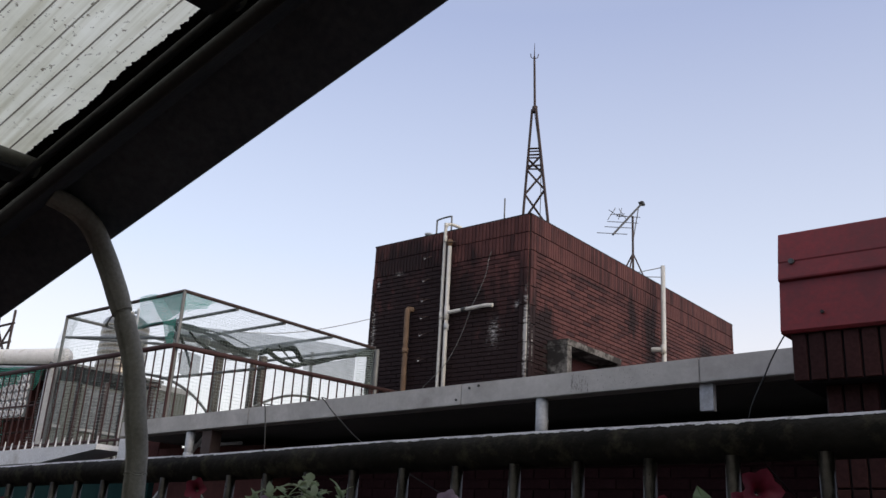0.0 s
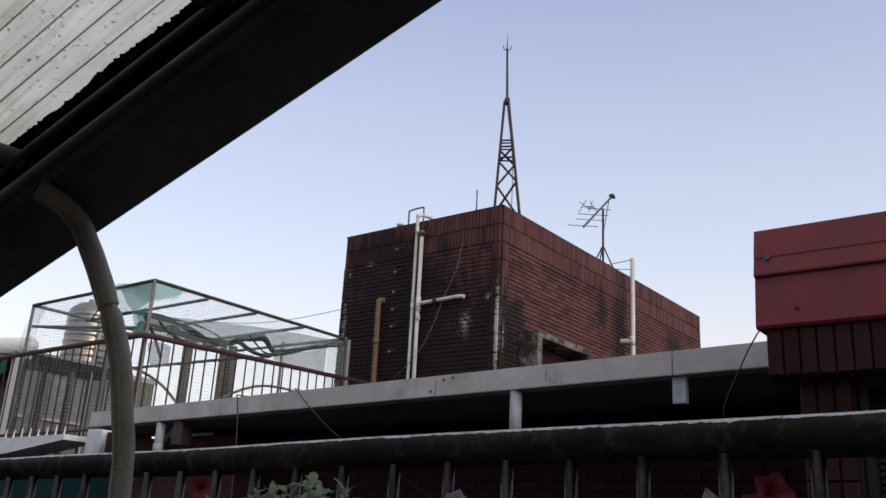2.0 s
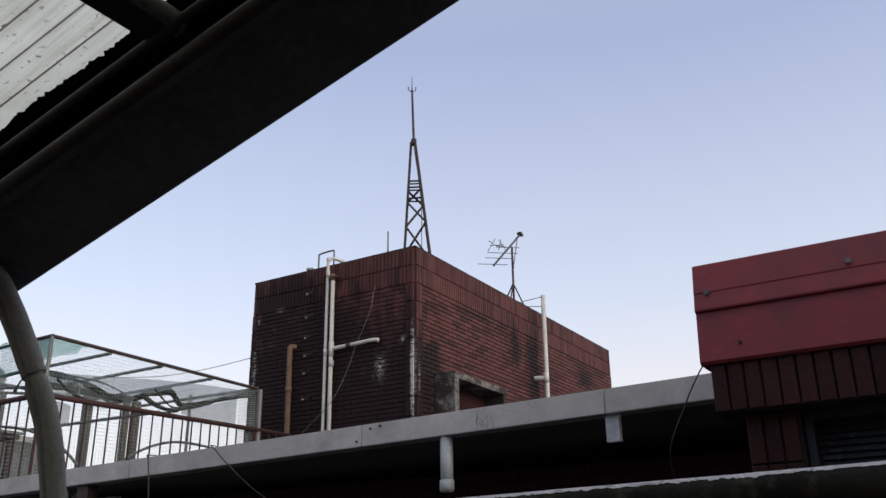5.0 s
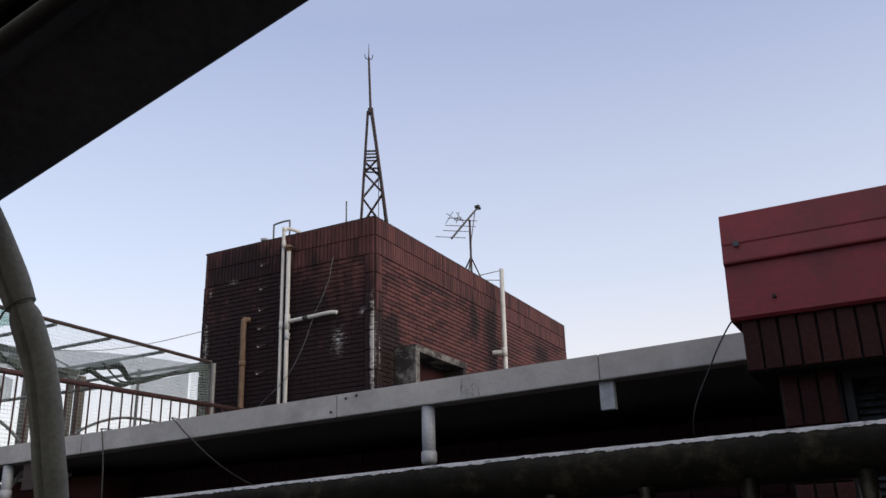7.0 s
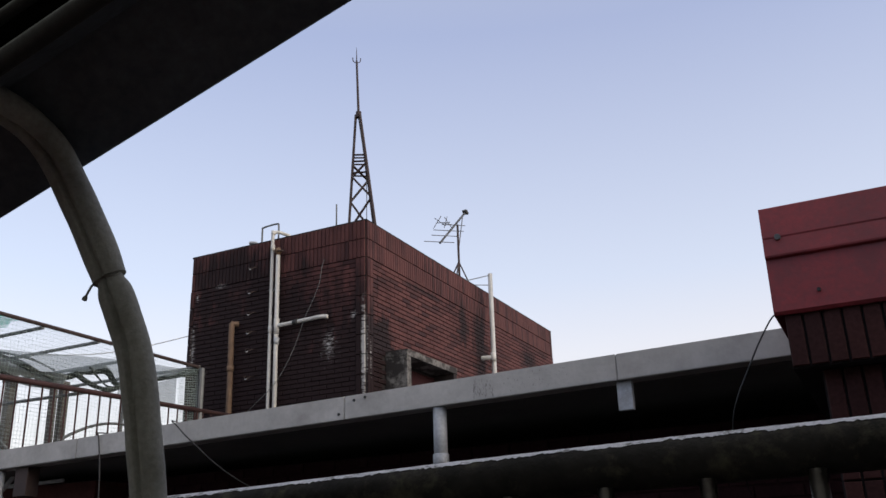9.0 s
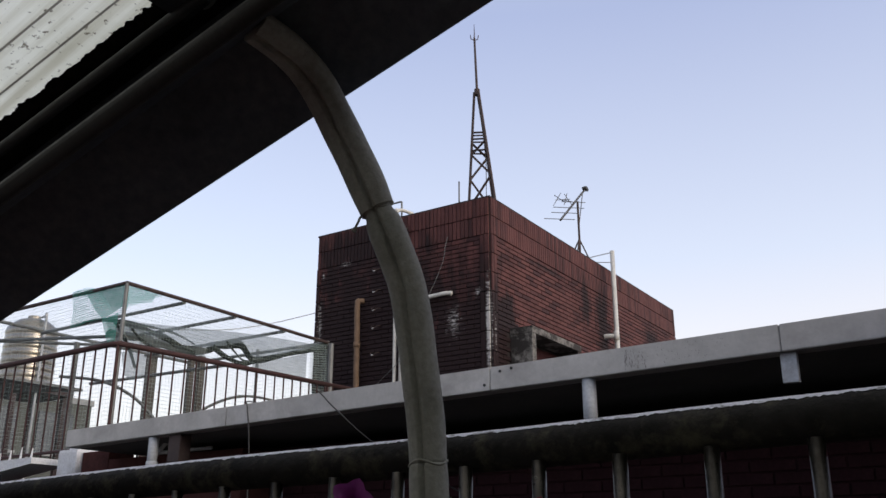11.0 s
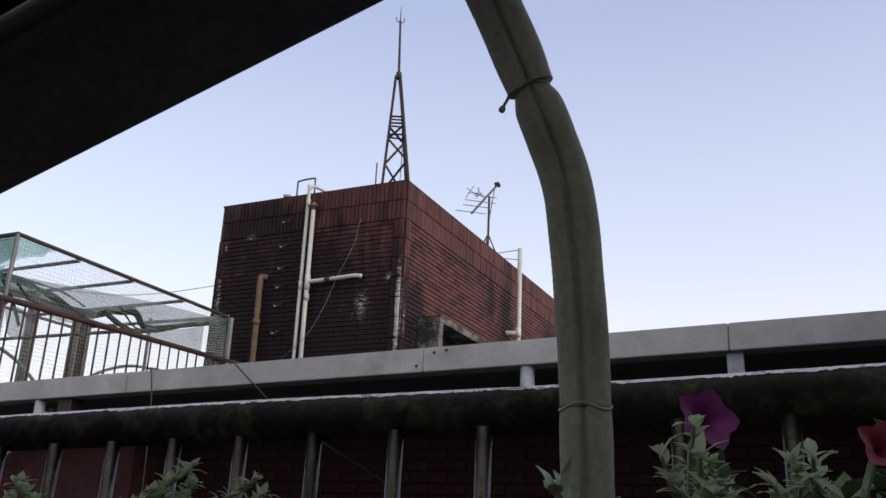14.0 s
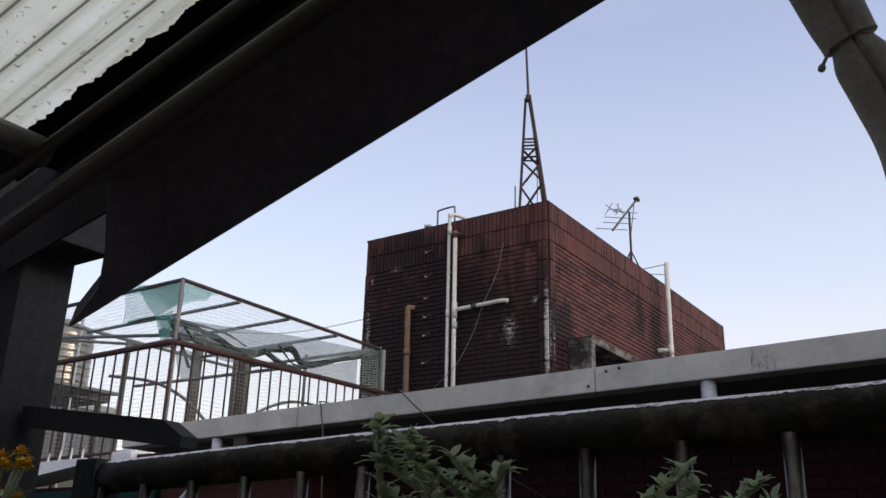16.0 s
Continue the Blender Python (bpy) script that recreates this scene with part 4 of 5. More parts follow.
while y < 9.2:
    part("baluster", local(roof_rail, tube([(-6.44, y, 1.9), (-6.44, y, rz(0, y))], 0.0085, 6)), M_RUST, roof_rail)
    y += 0.135
for x, y in ((-6.44, 5.86), (-6.45, 8.7)):
    part("post", local(roof_rail, tube([(x, y, 1.8), (x, y, rz(x, y + 0.02) + 0.01)], 0.014, 8)), M_RUST, roof_rail)
piece("white_post", "white painted steel post beside the railing", "post", box(-8.93, -8.86, 5.86, 5.92, 1.7, 2.83, bevel=0.005), M_WHITE, smooth=False)

# ---------- net cage on the roof ----------
cage = thing("net_cage", "steel tube cage hung with faded bird netting", "cage", at=(-6.5, 5.92, 1.7))
ZT = 3.44
XL, XR, YF, YB = -8.82, -6.51, 5.93, 8.75


def bar(name, a, b, r=0.019, mat=None):
    part(name, local(cage, tube([a, b], r, 8)), mat or M_GALV, cage)


for x, y in ((XR, YF), (XL, YF), (XR, YB), (XL, YB), (-7.51, 8.63)):
    bar("post", (x, y, 1.72), (x, y, ZT), 0.018)
bar("post", (-7.20, 5.97, 1.72), (-7.20, 5.97, 2.98), 0.026, M_GALV)
bar("mid_bar", (XL, 5.98, 3.2), (-6.75, 6.15, 3.02), 0.017)
bar("corner_post", (-6.46, YB, 1.9), (-6.46, YB, 3.40), 0.032, M_GALV)
bar("top_bar", (XL, YF, ZT), (XR, YF, ZT), 0.02, M_MAST)
bar("top_bar", (XR, YF, ZT), (XR, YB, ZT - 0.02), 0.02, M_MAST)
bar("top_bar", (XL, YF, ZT), (XL, YB, ZT), 0.02)
bar("top_bar", (XL, YB, ZT), (XR, YB, ZT - 0.02), 0.02)
for y in (6.61, 7.28, 8.02):
    bar("cross_bar", (XL, y, ZT - 0.03), (XR, y, ZT - 0.03), 0.019)
bar("side_bar", (XL, YF + 0.02, 3.2), (XL + 1.2, YF + 0.9, 3.16), 0.016)
bar("side_bar", (XL, 7.3, 2.95), (XR, 7.3, 2.92), 0.018)
for pts_ in ([(-7.6, 6.1, 2.72), (-7.2, 6.3, 2.66), (-6.95, 6.5, 2.50), (-6.75, 6.65, 2.25)], [(-6.9, 7.0, 2.28), (-6.9, 7.4, 2.55), (-6.95, 7.9, 2.72), (-7.0, 8.5, 2.74), (-7.0, 9.0, 2.66)]):
    part("bow", local(cage, tube(smooth_path(pts_, 6), 0.015, 8)), M_GALV, cage, smooth=True)
for x, y, h_, z in ((-8.96, 8.24, 0.050, 3.62), (-8.54, 8.51, 0.035, 3.48), (-8.54, 8.66, 0.045, 3.48)):
    part("stanchion", local(cage, box(x - h_, x + h_, y - h_, y + h_, 1.67, z, bevel=0.006)), M_STANCHION, cage, "dull brown-grey steel stanchion")
bm = net([(XR, YF, 2.0), (XR, YB, 2.05), (XR, YB, ZT), (XR, YF, ZT)], 0.036, 0.0022, wobble=0.03)
net([(XL, YF, 1.95), (XR, YF, 2.0), (XR, YF, ZT), (XL, YF, ZT)], 0.036, 0.0022, bm, wobble=0.03)
net([(XL, YF, ZT), (XR, YF, ZT), (XR, YB, ZT), (XL, YB, ZT)], 0.04, 0.0021, bm, wobble=0.06, sag=0.12)
net([(XL, YB, 2.0), (XR, YB, 2.0), (XR, YB, ZT), (XL, YB, ZT)], 0.045, 0.0018, bm, wobble=0.03)
net([(XL, YF, 2.0), (XL, YB, 2.0), (XL, YB, ZT), (XL, YF, ZT)], 0.045, 0.0018, bm, wobble=0.03)
net([(XR + 0.02, 8.45, 2.1), (XR + 0.02, YB, 2.1), (XR + 0.02, YB, ZT - 0.05), (XR + 0.02, 8.45, ZT - 0.1)], 0.026, 0.0040, bm, wobble=0.015)
# slack net bulging past the outer corner of the cage
net([(XL - 0.34, YF - 0.02, 1.98), (XL + 0.55, YF - 0.10, 1.98), (XL + 0.35, YF - 0.06, ZT - 0.02), (XL - 0.10, YF, ZT + 0.02)], 0.030, 0.0024, bm, wobble=0.10)
part("netting", local(cage, bm), M_NET, cage, "faded grey-green bird netting")
bm = net([(XR - 0.75, YF - 0.01, 3.12), (XR, YF - 0.01, 3.16), (XR, YF - 0.01, ZT + 0.01), (XR - 0.75, YF - 0.01, ZT + 0.012)], 0.022, 0.0042, wobble=0.06)
net([(XR + 0.01, YF, 3.25), (XR + 0.01, YF + 0.30, 3.33), (XR + 0.01, YF + 0.36, ZT + 0.01), (XR + 0.01, YF, ZT + 0.01)], 0.022, 0.0042, bm, wobble=0.03)
net([(XR - 0.8, YF, ZT + 0.02), (XR, YF, ZT + 0.02), (XR, YF + 0.45, ZT + 0.015), (XR - 0.8, YF + 0.6, ZT + 0.02)], 0.022, 0.0042, bm, wobble=0.04)
part("green_netting", local(cage, bm), M_GREEN_NET, cage, "torn green shade netting at the cage corner")


near_edge = smooth_path([(-6.70, 6.05, 3.14), (-6.70, 6.73, 3.22), (-6.70, 7.52, 3.32), (-6.64, 8.10, 3.36), (-6.60, 8.68, 3.39)], 16)
far_edge = smooth_path([(-7.0, 6.12, 3.10), (-7.15, 6.60, 3.15), (-7.15, 7.0, 3.14), (-7.15, 7.33, 3.15), (-7.12, 7.62, 3.26), (-7.10, 7.90, 3.33), (-7.06, 8.08, 3.19), (-6.86, 8.4, 3.29), (-6.60, 8.72, 3.40)], 8)


def loft(a, b, rows, sag, seed):
    """A slack cloth between two edges."""
    bm, n_ = bmesh.new(), 64
    g = []
    for i in range(n_ + 1):
        pa, pb = a[int(i * (len(a) - 1) / n_)], b[int(i * (len(b) - 1) / n_)]
        row = []
        for j in range(rows + 1):
            v = j / rows
            q = pa.lerp(pb, v)
            q = q + Vector((0, 0, -sag * math.sin(math.pi * v) + 0.03 * noise.noise(Vector((q.y * 4 + seed, q.x * 7, seed))) * math.sin(math.pi * v)))
            row.append(bm.verts.new(q))
        g.append(row)
    for r0, r1 in zip(g, g[1:]):
        for j in range(rows):
            bm.faces.new((r0[j], r1[j], r1[j + 1], r0[j + 1]))
    return bm


part("tarp", local(cage, loft(near_edge, far_edge, 14, 0.05, 3.0)), M_TARP, cage, "sagging grey translucent shade cloth", smooth=True)


def bunch(points, width, seed):
    """A rope-like bunch of cloth with folds, thick and thin by turns."""
    line = smooth_path(points, 10)
    bm, rings = bmesh.new(), []
    for p in line:
        w = width * (0.55 + 0.9 * abs(noise.noise(p * 3.5 + Vector((seed, 0, 0)))))
        ring = []
        for k in range(14):
            a = 2 * math.pi * k / 14
            r = w * (0.75 + 0.5 * noise.noise(Vector((math.cos(a) * 2, math.sin(a) * 2, p.y * 3 + seed))))
            ring.append(bm.verts.new(p + Vector((math.cos(a) * r * 1.3, 0, math.sin(a) * r))))
        rings.append(ring)
    for r0, r1 in zip(rings, rings[1:]):
        for k in range(14):
            bm.faces.new((r0[k], r1[k], r1[(k + 1) % 14], r0[(k + 1) % 14]))
    part("cloth_fold", local(cage, bm), M_TARP_DARK, cage, "bunched dark fold of shade cloth", smooth=True)


bunch([p + Vector((0.05, 0, -0.03)) for p in far_edge[::8]], 0.060, 1)
bunch([(-6.95, 6.10, 3.20), (-6.95, 6.5, 3.19), (-6.9, 6.8, 3.12), (-6.88, 7.10, 3.05)], 0.034, 5)
bunch([(-6.80, 6.25, 3.12), (-6.85, 6.45, 3.03), (-6.9, 6.75, 2.98), (-7.0, 7.2, 3.06)], 0.026, 9)
bunch([(-7.0, 7.45, 3.19), (-6.95, 7.6, 3.10), (-6.9, 7.78, 3.06), (-6.95, 8.05, 3.12)], 0.034, 13)
bunch([(-6.95, 7.0, 3.0), (-6.9, 7.4, 2.99), (-6.9, 7.8, 3.03)], 0.015, 17)
bunch([(-6.75, 6.02, 3.14), (-6.70, 6.10, 3.0), (-6.66, 6.16, 2.86), (-6.62, 6.2, 2.72)], 0.030, 21)
bunch([(-6.72, 6.05, 3.15), (-6.78, 6.4, 3.17), (-6.85, 6.8, 3.19), (-7.0, 7.2, 3.17)], 0.014, 25)
bunch([(-7.05, 6.2, 3.12), (-7.0, 6.6, 3.10), (-6.95, 6.95, 3.10), (-6.95, 7.3, 3.13)], 0.022, 29)
bunch([(-6.9, 6.7, 3.15), (-6.92, 6.85, 3.08), (-6.95, 7.02, 3.02), (-6.95, 7.3, 3.0)], 0.018, 33)
bunch([(-6.85, 7.5, 3.24), (-6.9, 7.68, 3.16), (-6.92, 7.85, 3.10), (-6.9, 8.1, 3.14), (-6.85, 8.45, 3.26)], 0.018, 37)
bunch([(-7.3, 6.0, 3.16), (-7.05, 6.05, 3.19), (-6.85, 6.12, 3.17)], 0.030, 41)
part("slack_cloth", local(cage, loft(smooth_path([(-6.92, 6.45, 3.16), (-6.92, 6.9, 3.10), (-6.92, 7.3, 3.14)], 8), smooth_path([(-6.85, 6.4, 3.0), (-6.88, 6.85, 2.93), (-6.92, 7.25, 3.02)], 8), 10, 0.02, 6.0)), M_TARP, cage, "slack grey shade cloth between folds", smooth=True)
part("slack_cloth", local(cage, loft(smooth_path([(-7.0, 6.1, 3.19), (-6.95, 6.35, 3.17), (-6.9, 6.6, 3.14)], 8), smooth_path([(-6.75, 6.08, 2.88), (-6.78, 6.3, 2.96), (-6.85, 6.55, 3.02)], 8), 10, 0.03, 9.0)), M_TARP, cage, "crumpled grey shade cloth by the corner", smooth=True)
part("hanging_cloth", local(cage, loft(smooth_path([(-6.60, 6.02, 2.82), (-6.60, 6.12, 2.86), (-6.60, 6.30, 2.84)], 8), smooth_path([(-6.58, 6.06, 2.62), (-6.62, 6.18, 2.60), (-6.60, 6.30, 2.66)], 8), 8, 0.0, 8.0)), M_TARP, cage, "rag of grey shade cloth hanging at the corner", smooth=True)
drape = [smooth_path([(-7.12, 5.93, 3.445), (-6.85, 5.92, 3.45), (XR, 5.915, 3.45)], 8), smooth_path([(-6.95, 5.95, 3.24), (-6.80, 5.94, 3.16), (XR - 0.03, 5.93, 3.22)], 8)]
part("loose_gauze", local(cage, loft(smooth_path([(-6.95, 8.0, 3.16), (-6.9, 8.4, 3.22), (-6.8, 8.72, 3.33)], 8), smooth_path([(-6.95, 8.0, 3.05), (-6.9, 8.35, 3.02), (-6.8, 8.72, 2.98)], 8), 8, 0.0, 2.0)), M_TARP, cage, "thin grey gauze hanging at the cage end", smooth=True)
part("green_sheet", local(cage, loft(drape[0], drape[1], 10, 0.0, 4.0)), M_GREEN_SHEET, cage, "thin green shade cloth over the cage corner", smooth=True)
drape = [smooth_path([(-6.86, 5.95, 3.17), (-6.76, 5.96, 3.16), (-6.62, 5.95, 3.18)], 8), smooth_path([(-6.74, 5.97, 2.90), (-6.70, 5.98, 2.88), (-6.64, 5.97, 2.94)], 8)]
part("green_sheet", local(cage, loft(drape[0], drape[1], 10, 0.0, 6.0)), M_GREEN_SHEET, cage, "green cloth rag hanging from the bar", smooth=True)

# ---------- the lower roof beside ----------
solid("building_beside", box(-16.0, -6.04, 5.62, 20.0, GROUND_Z, 1.66), M_WALL, "dark body of the neighbouring building", "building", kind="structure")
solid("wall_teal", box(-16.0, -6.04, 5.55, 5.616, GROUND_Z, 1.62), M_TEAL, "dark teal clad wall under the white ledge", "wall", kind="structure")
ledge = thing("spiked_ledge", "white painted roof ledge with a row of short white spikes", "ledge", at=(-9.5, 5.6, 1.66))


def lz(x):
    return 1.862 + 0.015 * (x + 6.86)


bm = prism([(-14.0, 5.46, lz(-14) - 0.155), (-7.9, 5.46, lz(-7.9) - 0.15), (-6.86, 5.46, lz(-6.86) - 0.05), (-6.86, 5.46, lz(-6.86)), (-14.0, 5.46, lz(-14))], (0, 0.34, 0))
part("coping", local(ledge, bm), M_WHITE, ledge)
x = -13.6
while x < -6.9:
    h = 0.075 + 0.03 * random.random()
    part("spike", local(ledge, tube([(x, 5.50, lz(x) - 0.005), (x + 0.01, 5.50, lz(x) + h)], [0.011, 0.004], 6)), M_WHITE, ledge)
    x += 0.155
piece("white_strut", "thin white diagonal strut under the roof slab", "strut", tube([(-5.25, 5.50, 1.88), (-6.06, 5.55, 1.25)], 0.016, 8), M_WHITE)
piece("white_conduit", "white conduit along the wall under the slab", "pipe", tube([(-5.5, 5.585, 1.825), (-4.85, 5.585, 1.83)], 0.014, 8), M_WHITE)
can = thing("white_can", "white plastic can standing at the roof corner", "can", at=(-6.5, 5.7, 1.66))
part("body", local(can, box(-6.65, -6.40, 5.56, 5.80, 1.664, 1.915, bevel=0.025)), M_WHITE, can)
part("neck", local(can, box(-6.52, -6.41, 5.60, 5.76, 1.90, 1.965, bevel=0.02)), M_WHITE, can)
part("lid", local(can, tube([(-6.58, 5.66, 1.91), (-6.58, 5.66, 1.945)], 0.04, 12)), M_WHITE, can)
for pts_ in ([(-11.49, 5.78, 2.86), (-11.65, 5.77, 2.70), (-11.75, 5.77, 2.42), (-11.67, 5.77, 2.18), (-11.49, 5.77, 2.10), (-11.33, 5.77, 2.20), (-11.27, 5.77, 2.5), (-11.31, 5.78, 2.86)],
             [(-11.27, 5.84, 2.87), (-11.23, 5.78, 2.75), (-11.29, 5.77, 2.3), (-11.35, 5.77, 1.98), (-11.27, 5.77, 1.90), (-11.17, 5.77, 2.1), (-11.07, 5.78, 2.80)],
             [(-10.99, 5.84, 2.87), (-10.93, 5.78, 2.76), (-10.95, 5.77, 2.2), (-10.85, 5.77, 1.95)],
             [(-11.11, 5.84, 2.88), (-11.09, 5.78, 2.6), (-11.17, 5.77, 2.2), (-11.23, 5.77, 1.86)]):
    piece("garden_hose", "yellow hose looped over the rusty railing", "hose", tube(smooth_path(pts_), 0.013, 8), M_HOSE, "hoses on the railing")
shed = thing("net_shed", "shabby roof shed with a white barrel awning and green nets", "shed", at=(-13.5, 8.0, 1.66))
part("awning", local(shed, tube([(-30.0, 7.5, 5.09), (-11.75, 7.5, 3.53)], 0.125, 16)), M_WHITE, shed, "white rolled awning", smooth=True)
part("awning_rail", local(shed, tube([(-17.0, 7.45, 3.80), (-11.6, 7.45, 3.33)], 0.03, 8)), M_PVC_GREY, shed)
# slab added behind the awning to shade the back wall
part("roof", local(shed, prism([(-30.0, 7.5, 4.92), (-11.75, 7.5, 3.42), (-11.75, 7.5, 3.46), (-30.0, 7.5, 4.96)], (0, 1.75, 0))), M_GALV, shed, "thin sheet roof added to shade the shed's inside")
part("end_wall", local(shed, box(-15.1, -15.0, 8.0, 8.996, 1.66, 3.6)), M_BRICK_DIM, shed, "dark brick wall")
rng = random.Random(8)
for k in range(9):
    x = -16.2 + 0.46 * k
    part("lattice_bar", local(shed, tube([(x, 7.7, 1.66), (x + rng.uniform(-0.1, 0.1), 7.7, 2.85 + rng.uniform(0, 0.4))], 0.022, 6)), M_RUST, shed)
for k in range(5):
    z = 1.95 + 0.24 * k
    part("lattice_rail", local(shed, tube([(-16.3, 7.68, z + rng.uniform(-0.05, 0.05)), (-12.6, 7.68, z + rng.uniform(-0.05, 0.05))], 0.020, 6)), M_RUST, shed)
part("back_wall", local(shed, prism([(-30.0, 9.0, 1.66), (-15.1, 9.0, 1.66), (-15.1, 9.0, 3.66), (-30.0, 9.0, 4.88)], (0, 0.2, 0))), M_BRICK_DIM, shed, "dark brick wall")
for x in (-16.5, -14.4, -12.0):
    part("post", local(shed, box(x - 0.04, x + 0.04, 7.42, 7.5, 1.66, 3.5)), M_GALV, shed)
bm = net([(-16.5, 7.4, 2.3), (-13.2, 7.4, 1.9), (-13.0, 7.4, 3.4), (-16.5, 7.4, 3.7)], 0.09, 0.007, wobble=0.12)
net([(-15.8, 7.35, 3.1), (-12.4, 7.35, 3.06), (-11.9, 7.35, 3.33), (-15.8, 7.35, 3.65)], 0.05, 0.014, bm, wobble=0.2)
net([(-14.6, 7.33, 2.5), (-13.9, 7.33, 2.7), (-13.6, 7.33, 3.4), (-14.7, 7.33, 3.5)], 0.05, 0.014, bm, wobble=0.2)
part("green_net", local(shed, bm), M_GREEN_NET, shed, "ragged green netting")
banner = part("panel", local(shed, box(-13.45, -12.25, 7.28, 7.31, 2.62, 3.27)), M_FAR_GLASS, shed, "dark cloth panel with pale ring pattern")
for i in range(9):
    for j in range(5):
        x, z = -13.38 + i * 0.133 + 0.03 * (j % 2), 2.69 + j * 0.128
        ring = [(x + 0.042 * math.cos(a), 7.272, z + 0.042 * math.sin(a)) for a in np.linspace(0, 2 * math.pi, 11)]
        part("blotch", local(shed, tube(ring, 0.014, 5)), M_WHITE, banner)
part("cloth", local(shed, box(-15.2, -13.7, 7.29, 7.32, 2.55, 3.3)), M_TEAL, shed, "dark teal cloth")

# ---------- the distance ----------


block = thing("tiled_block", "grey-brown tiled apartment block beyond the net cage", "building", at=(-30.0, 15.0, GROUND_Z))
part("wall", local(block, box(-42.0, -25.3, 11.0, 19.05, GROUND_Z, 5.62)), M_FAR_BROWN, block)
part("parapet", local(block, box(-42.05, -25.25, 10.95, 19.1, 5.62, 5.80)), M_FAR_GREY, block)
for j in range(5):
    for i in range(4):
        y0, z0 = 11.5 + i * 1.9, 4.0 - j * 2.9
        w_ = part("window", local(block, box(-25.29, -25.24, y0, y0 + 1.2, z0, z0 + 1.25)), M_FAR_GLASS, block)
        part("sill", local(block, box(-25.29, -25.18, y0 - 0.05, y0 + 1.25, z0 - 0.08, z0)), M_FAR_GREY, w_)
TX, TY = -15.25, 10.45
tank = thing("water_tank", "stainless steel water tank with ribs on a steel stand", "water tank", at=(TX, TY, 1.66))
prof = []
for k in range(41):
    z = 3.98 + 1.08 * k / 40
    prof.append((0.455 + 0.016 * abs(math.sin(k * math.pi / 5)), z))
prof += [(0.42, 5.13), (0.28, 5.24), (0.10, 5.29)]
part("shell", local(tank, tube([(TX, TY, z) for _, z in prof], [r for r, _ in prof], 40)), M_STEEL, tank, smooth=True)
part("hatch", local(tank, tube([(TX, TY, 5.28), (TX, TY, 5.34)], 0.12, 16)), M_STEEL, tank)
part("platform", local(tank, box(TX - 0.62, TX + 0.62, TY - 0.62, TY + 0.62, 3.84, 3.975, bevel=0.01)), M_MAST, tank)
for dx in (-0.5, 0.5):
    for dy in (-0.5, 0.5):
        part("stand_leg", local(tank, box(TX + dx - 0.04, TX + dx + 0.04, TY + dy - 0.04, TY + dy + 0.04, 1.66, 3.84)), M_MAST, tank)
part("fill_pipe", local(tank, tube(smooth_path([(TX + 0.54, TY - 0.1, 1.7), (TX + 0.54, TY - 0.1, 5.0), (TX + 0.5, TY - 0.1, 5.24), (TX + 0.25, TY, 5.30)]), 0.024, 8)), M_PVC_GREY, tank, smooth=True)
sign = thing("lattice_billboard", "rusty lattice billboard frame on a far roof", "billboard frame", at=(-34.0, 15.5, GROUND_Z))
for x in (-35.6, -34.2, -32.9, -31.7):
    part("post", local(sign, tube([(x, 15.5, GROUND_Z), (x, 15.5, 8.6)], 0.05, 6)), M_MAST, sign)
for z in (6.7, 7.4, 8.1):
    part("rail", local(sign, tube([(-35.8, 15.5, z), (-31.6, 15.5, z)], 0.045, 6)), M_MAST, sign)
for a, b in zip((-35.6, -34.2, -32.9), (-34.2, -32.9, -31.7)):
    part("brace", local(sign, tube([(a, 15.5, 6.7), (b, 15.5, 8.1)], 0.045, 6)), M_MAST, sign)
    part("brace", local(sign, tube([(b, 15.5, 6.7), (a, 15.5, 8.1)], 0.045, 6)), M_MAST, sign)

# ---------- planters and flowers on the terrace ----------


def leaf(bm, base, way, length, width, up=Vector((0, 0, 1))):
    """A pointed leaf with a fold along its rib."""
    way = way.normalized()
    side = way.cross(up)
    side = side.normalized() if side.length > 1e-3 else Vector((1, 0, 0))
    nrm = side.cross(way)
    rows_ = []
    for s_, w_, dz in ((0.0, 0.12, 0), (0.35, 0.9, 0.05), (0.65, 0.8, 0.03), (1.0, 0.03, -0.12)):
        m_ = base + way * length * s_ + nrm * dz * length
        rows_.append([bm.verts.new(m_ - side * width * w_ + nrm * 0.12 * width), bm.verts.new(m_), bm.verts.new(m_ + side * width * w_ + nrm * 0.12 * width)])
    for a, b in zip(rows_, rows_[1:]):
        bm.faces.new((a[0], a[1], b[1], b[0]))
        bm.faces.new((a[1], a[2], b[2], b[1]))


def trumpet(bm, at, way, r):
    """A petunia: five broad wavy petals round a throat."""
    way = way.normalized()
    e = way.orthogonal().normalized()
    f = way.cross(e)
    n_, rings = 20, []
    for h_, k_ in ((0.0, 0.12), (0.45, 0.25), (0.75, 0.62), (0.85, 1.0)):
        ring = []
        for i in range(n_):
            a = 2 * math.pi * i / n_
            wave = 1 + (0.16 * math.cos(5 * a) if k_ > 0.5 else 0)
            ring.append(bm.verts.new(at + way * r * (h_ + (0.10 * math.sin(10 * a) if k_ > 0.9 else 0)) + r * k_ * wave * (math.cos(a) * e + math.sin(a) * f)))
        rings.append(ring)
    for a, b in zip(rings, rings[1:]):
        for i in range(n_):
            bm.faces.new((a[i], a[(i + 1) % n_], b[(i + 1) % n_], b[i]))


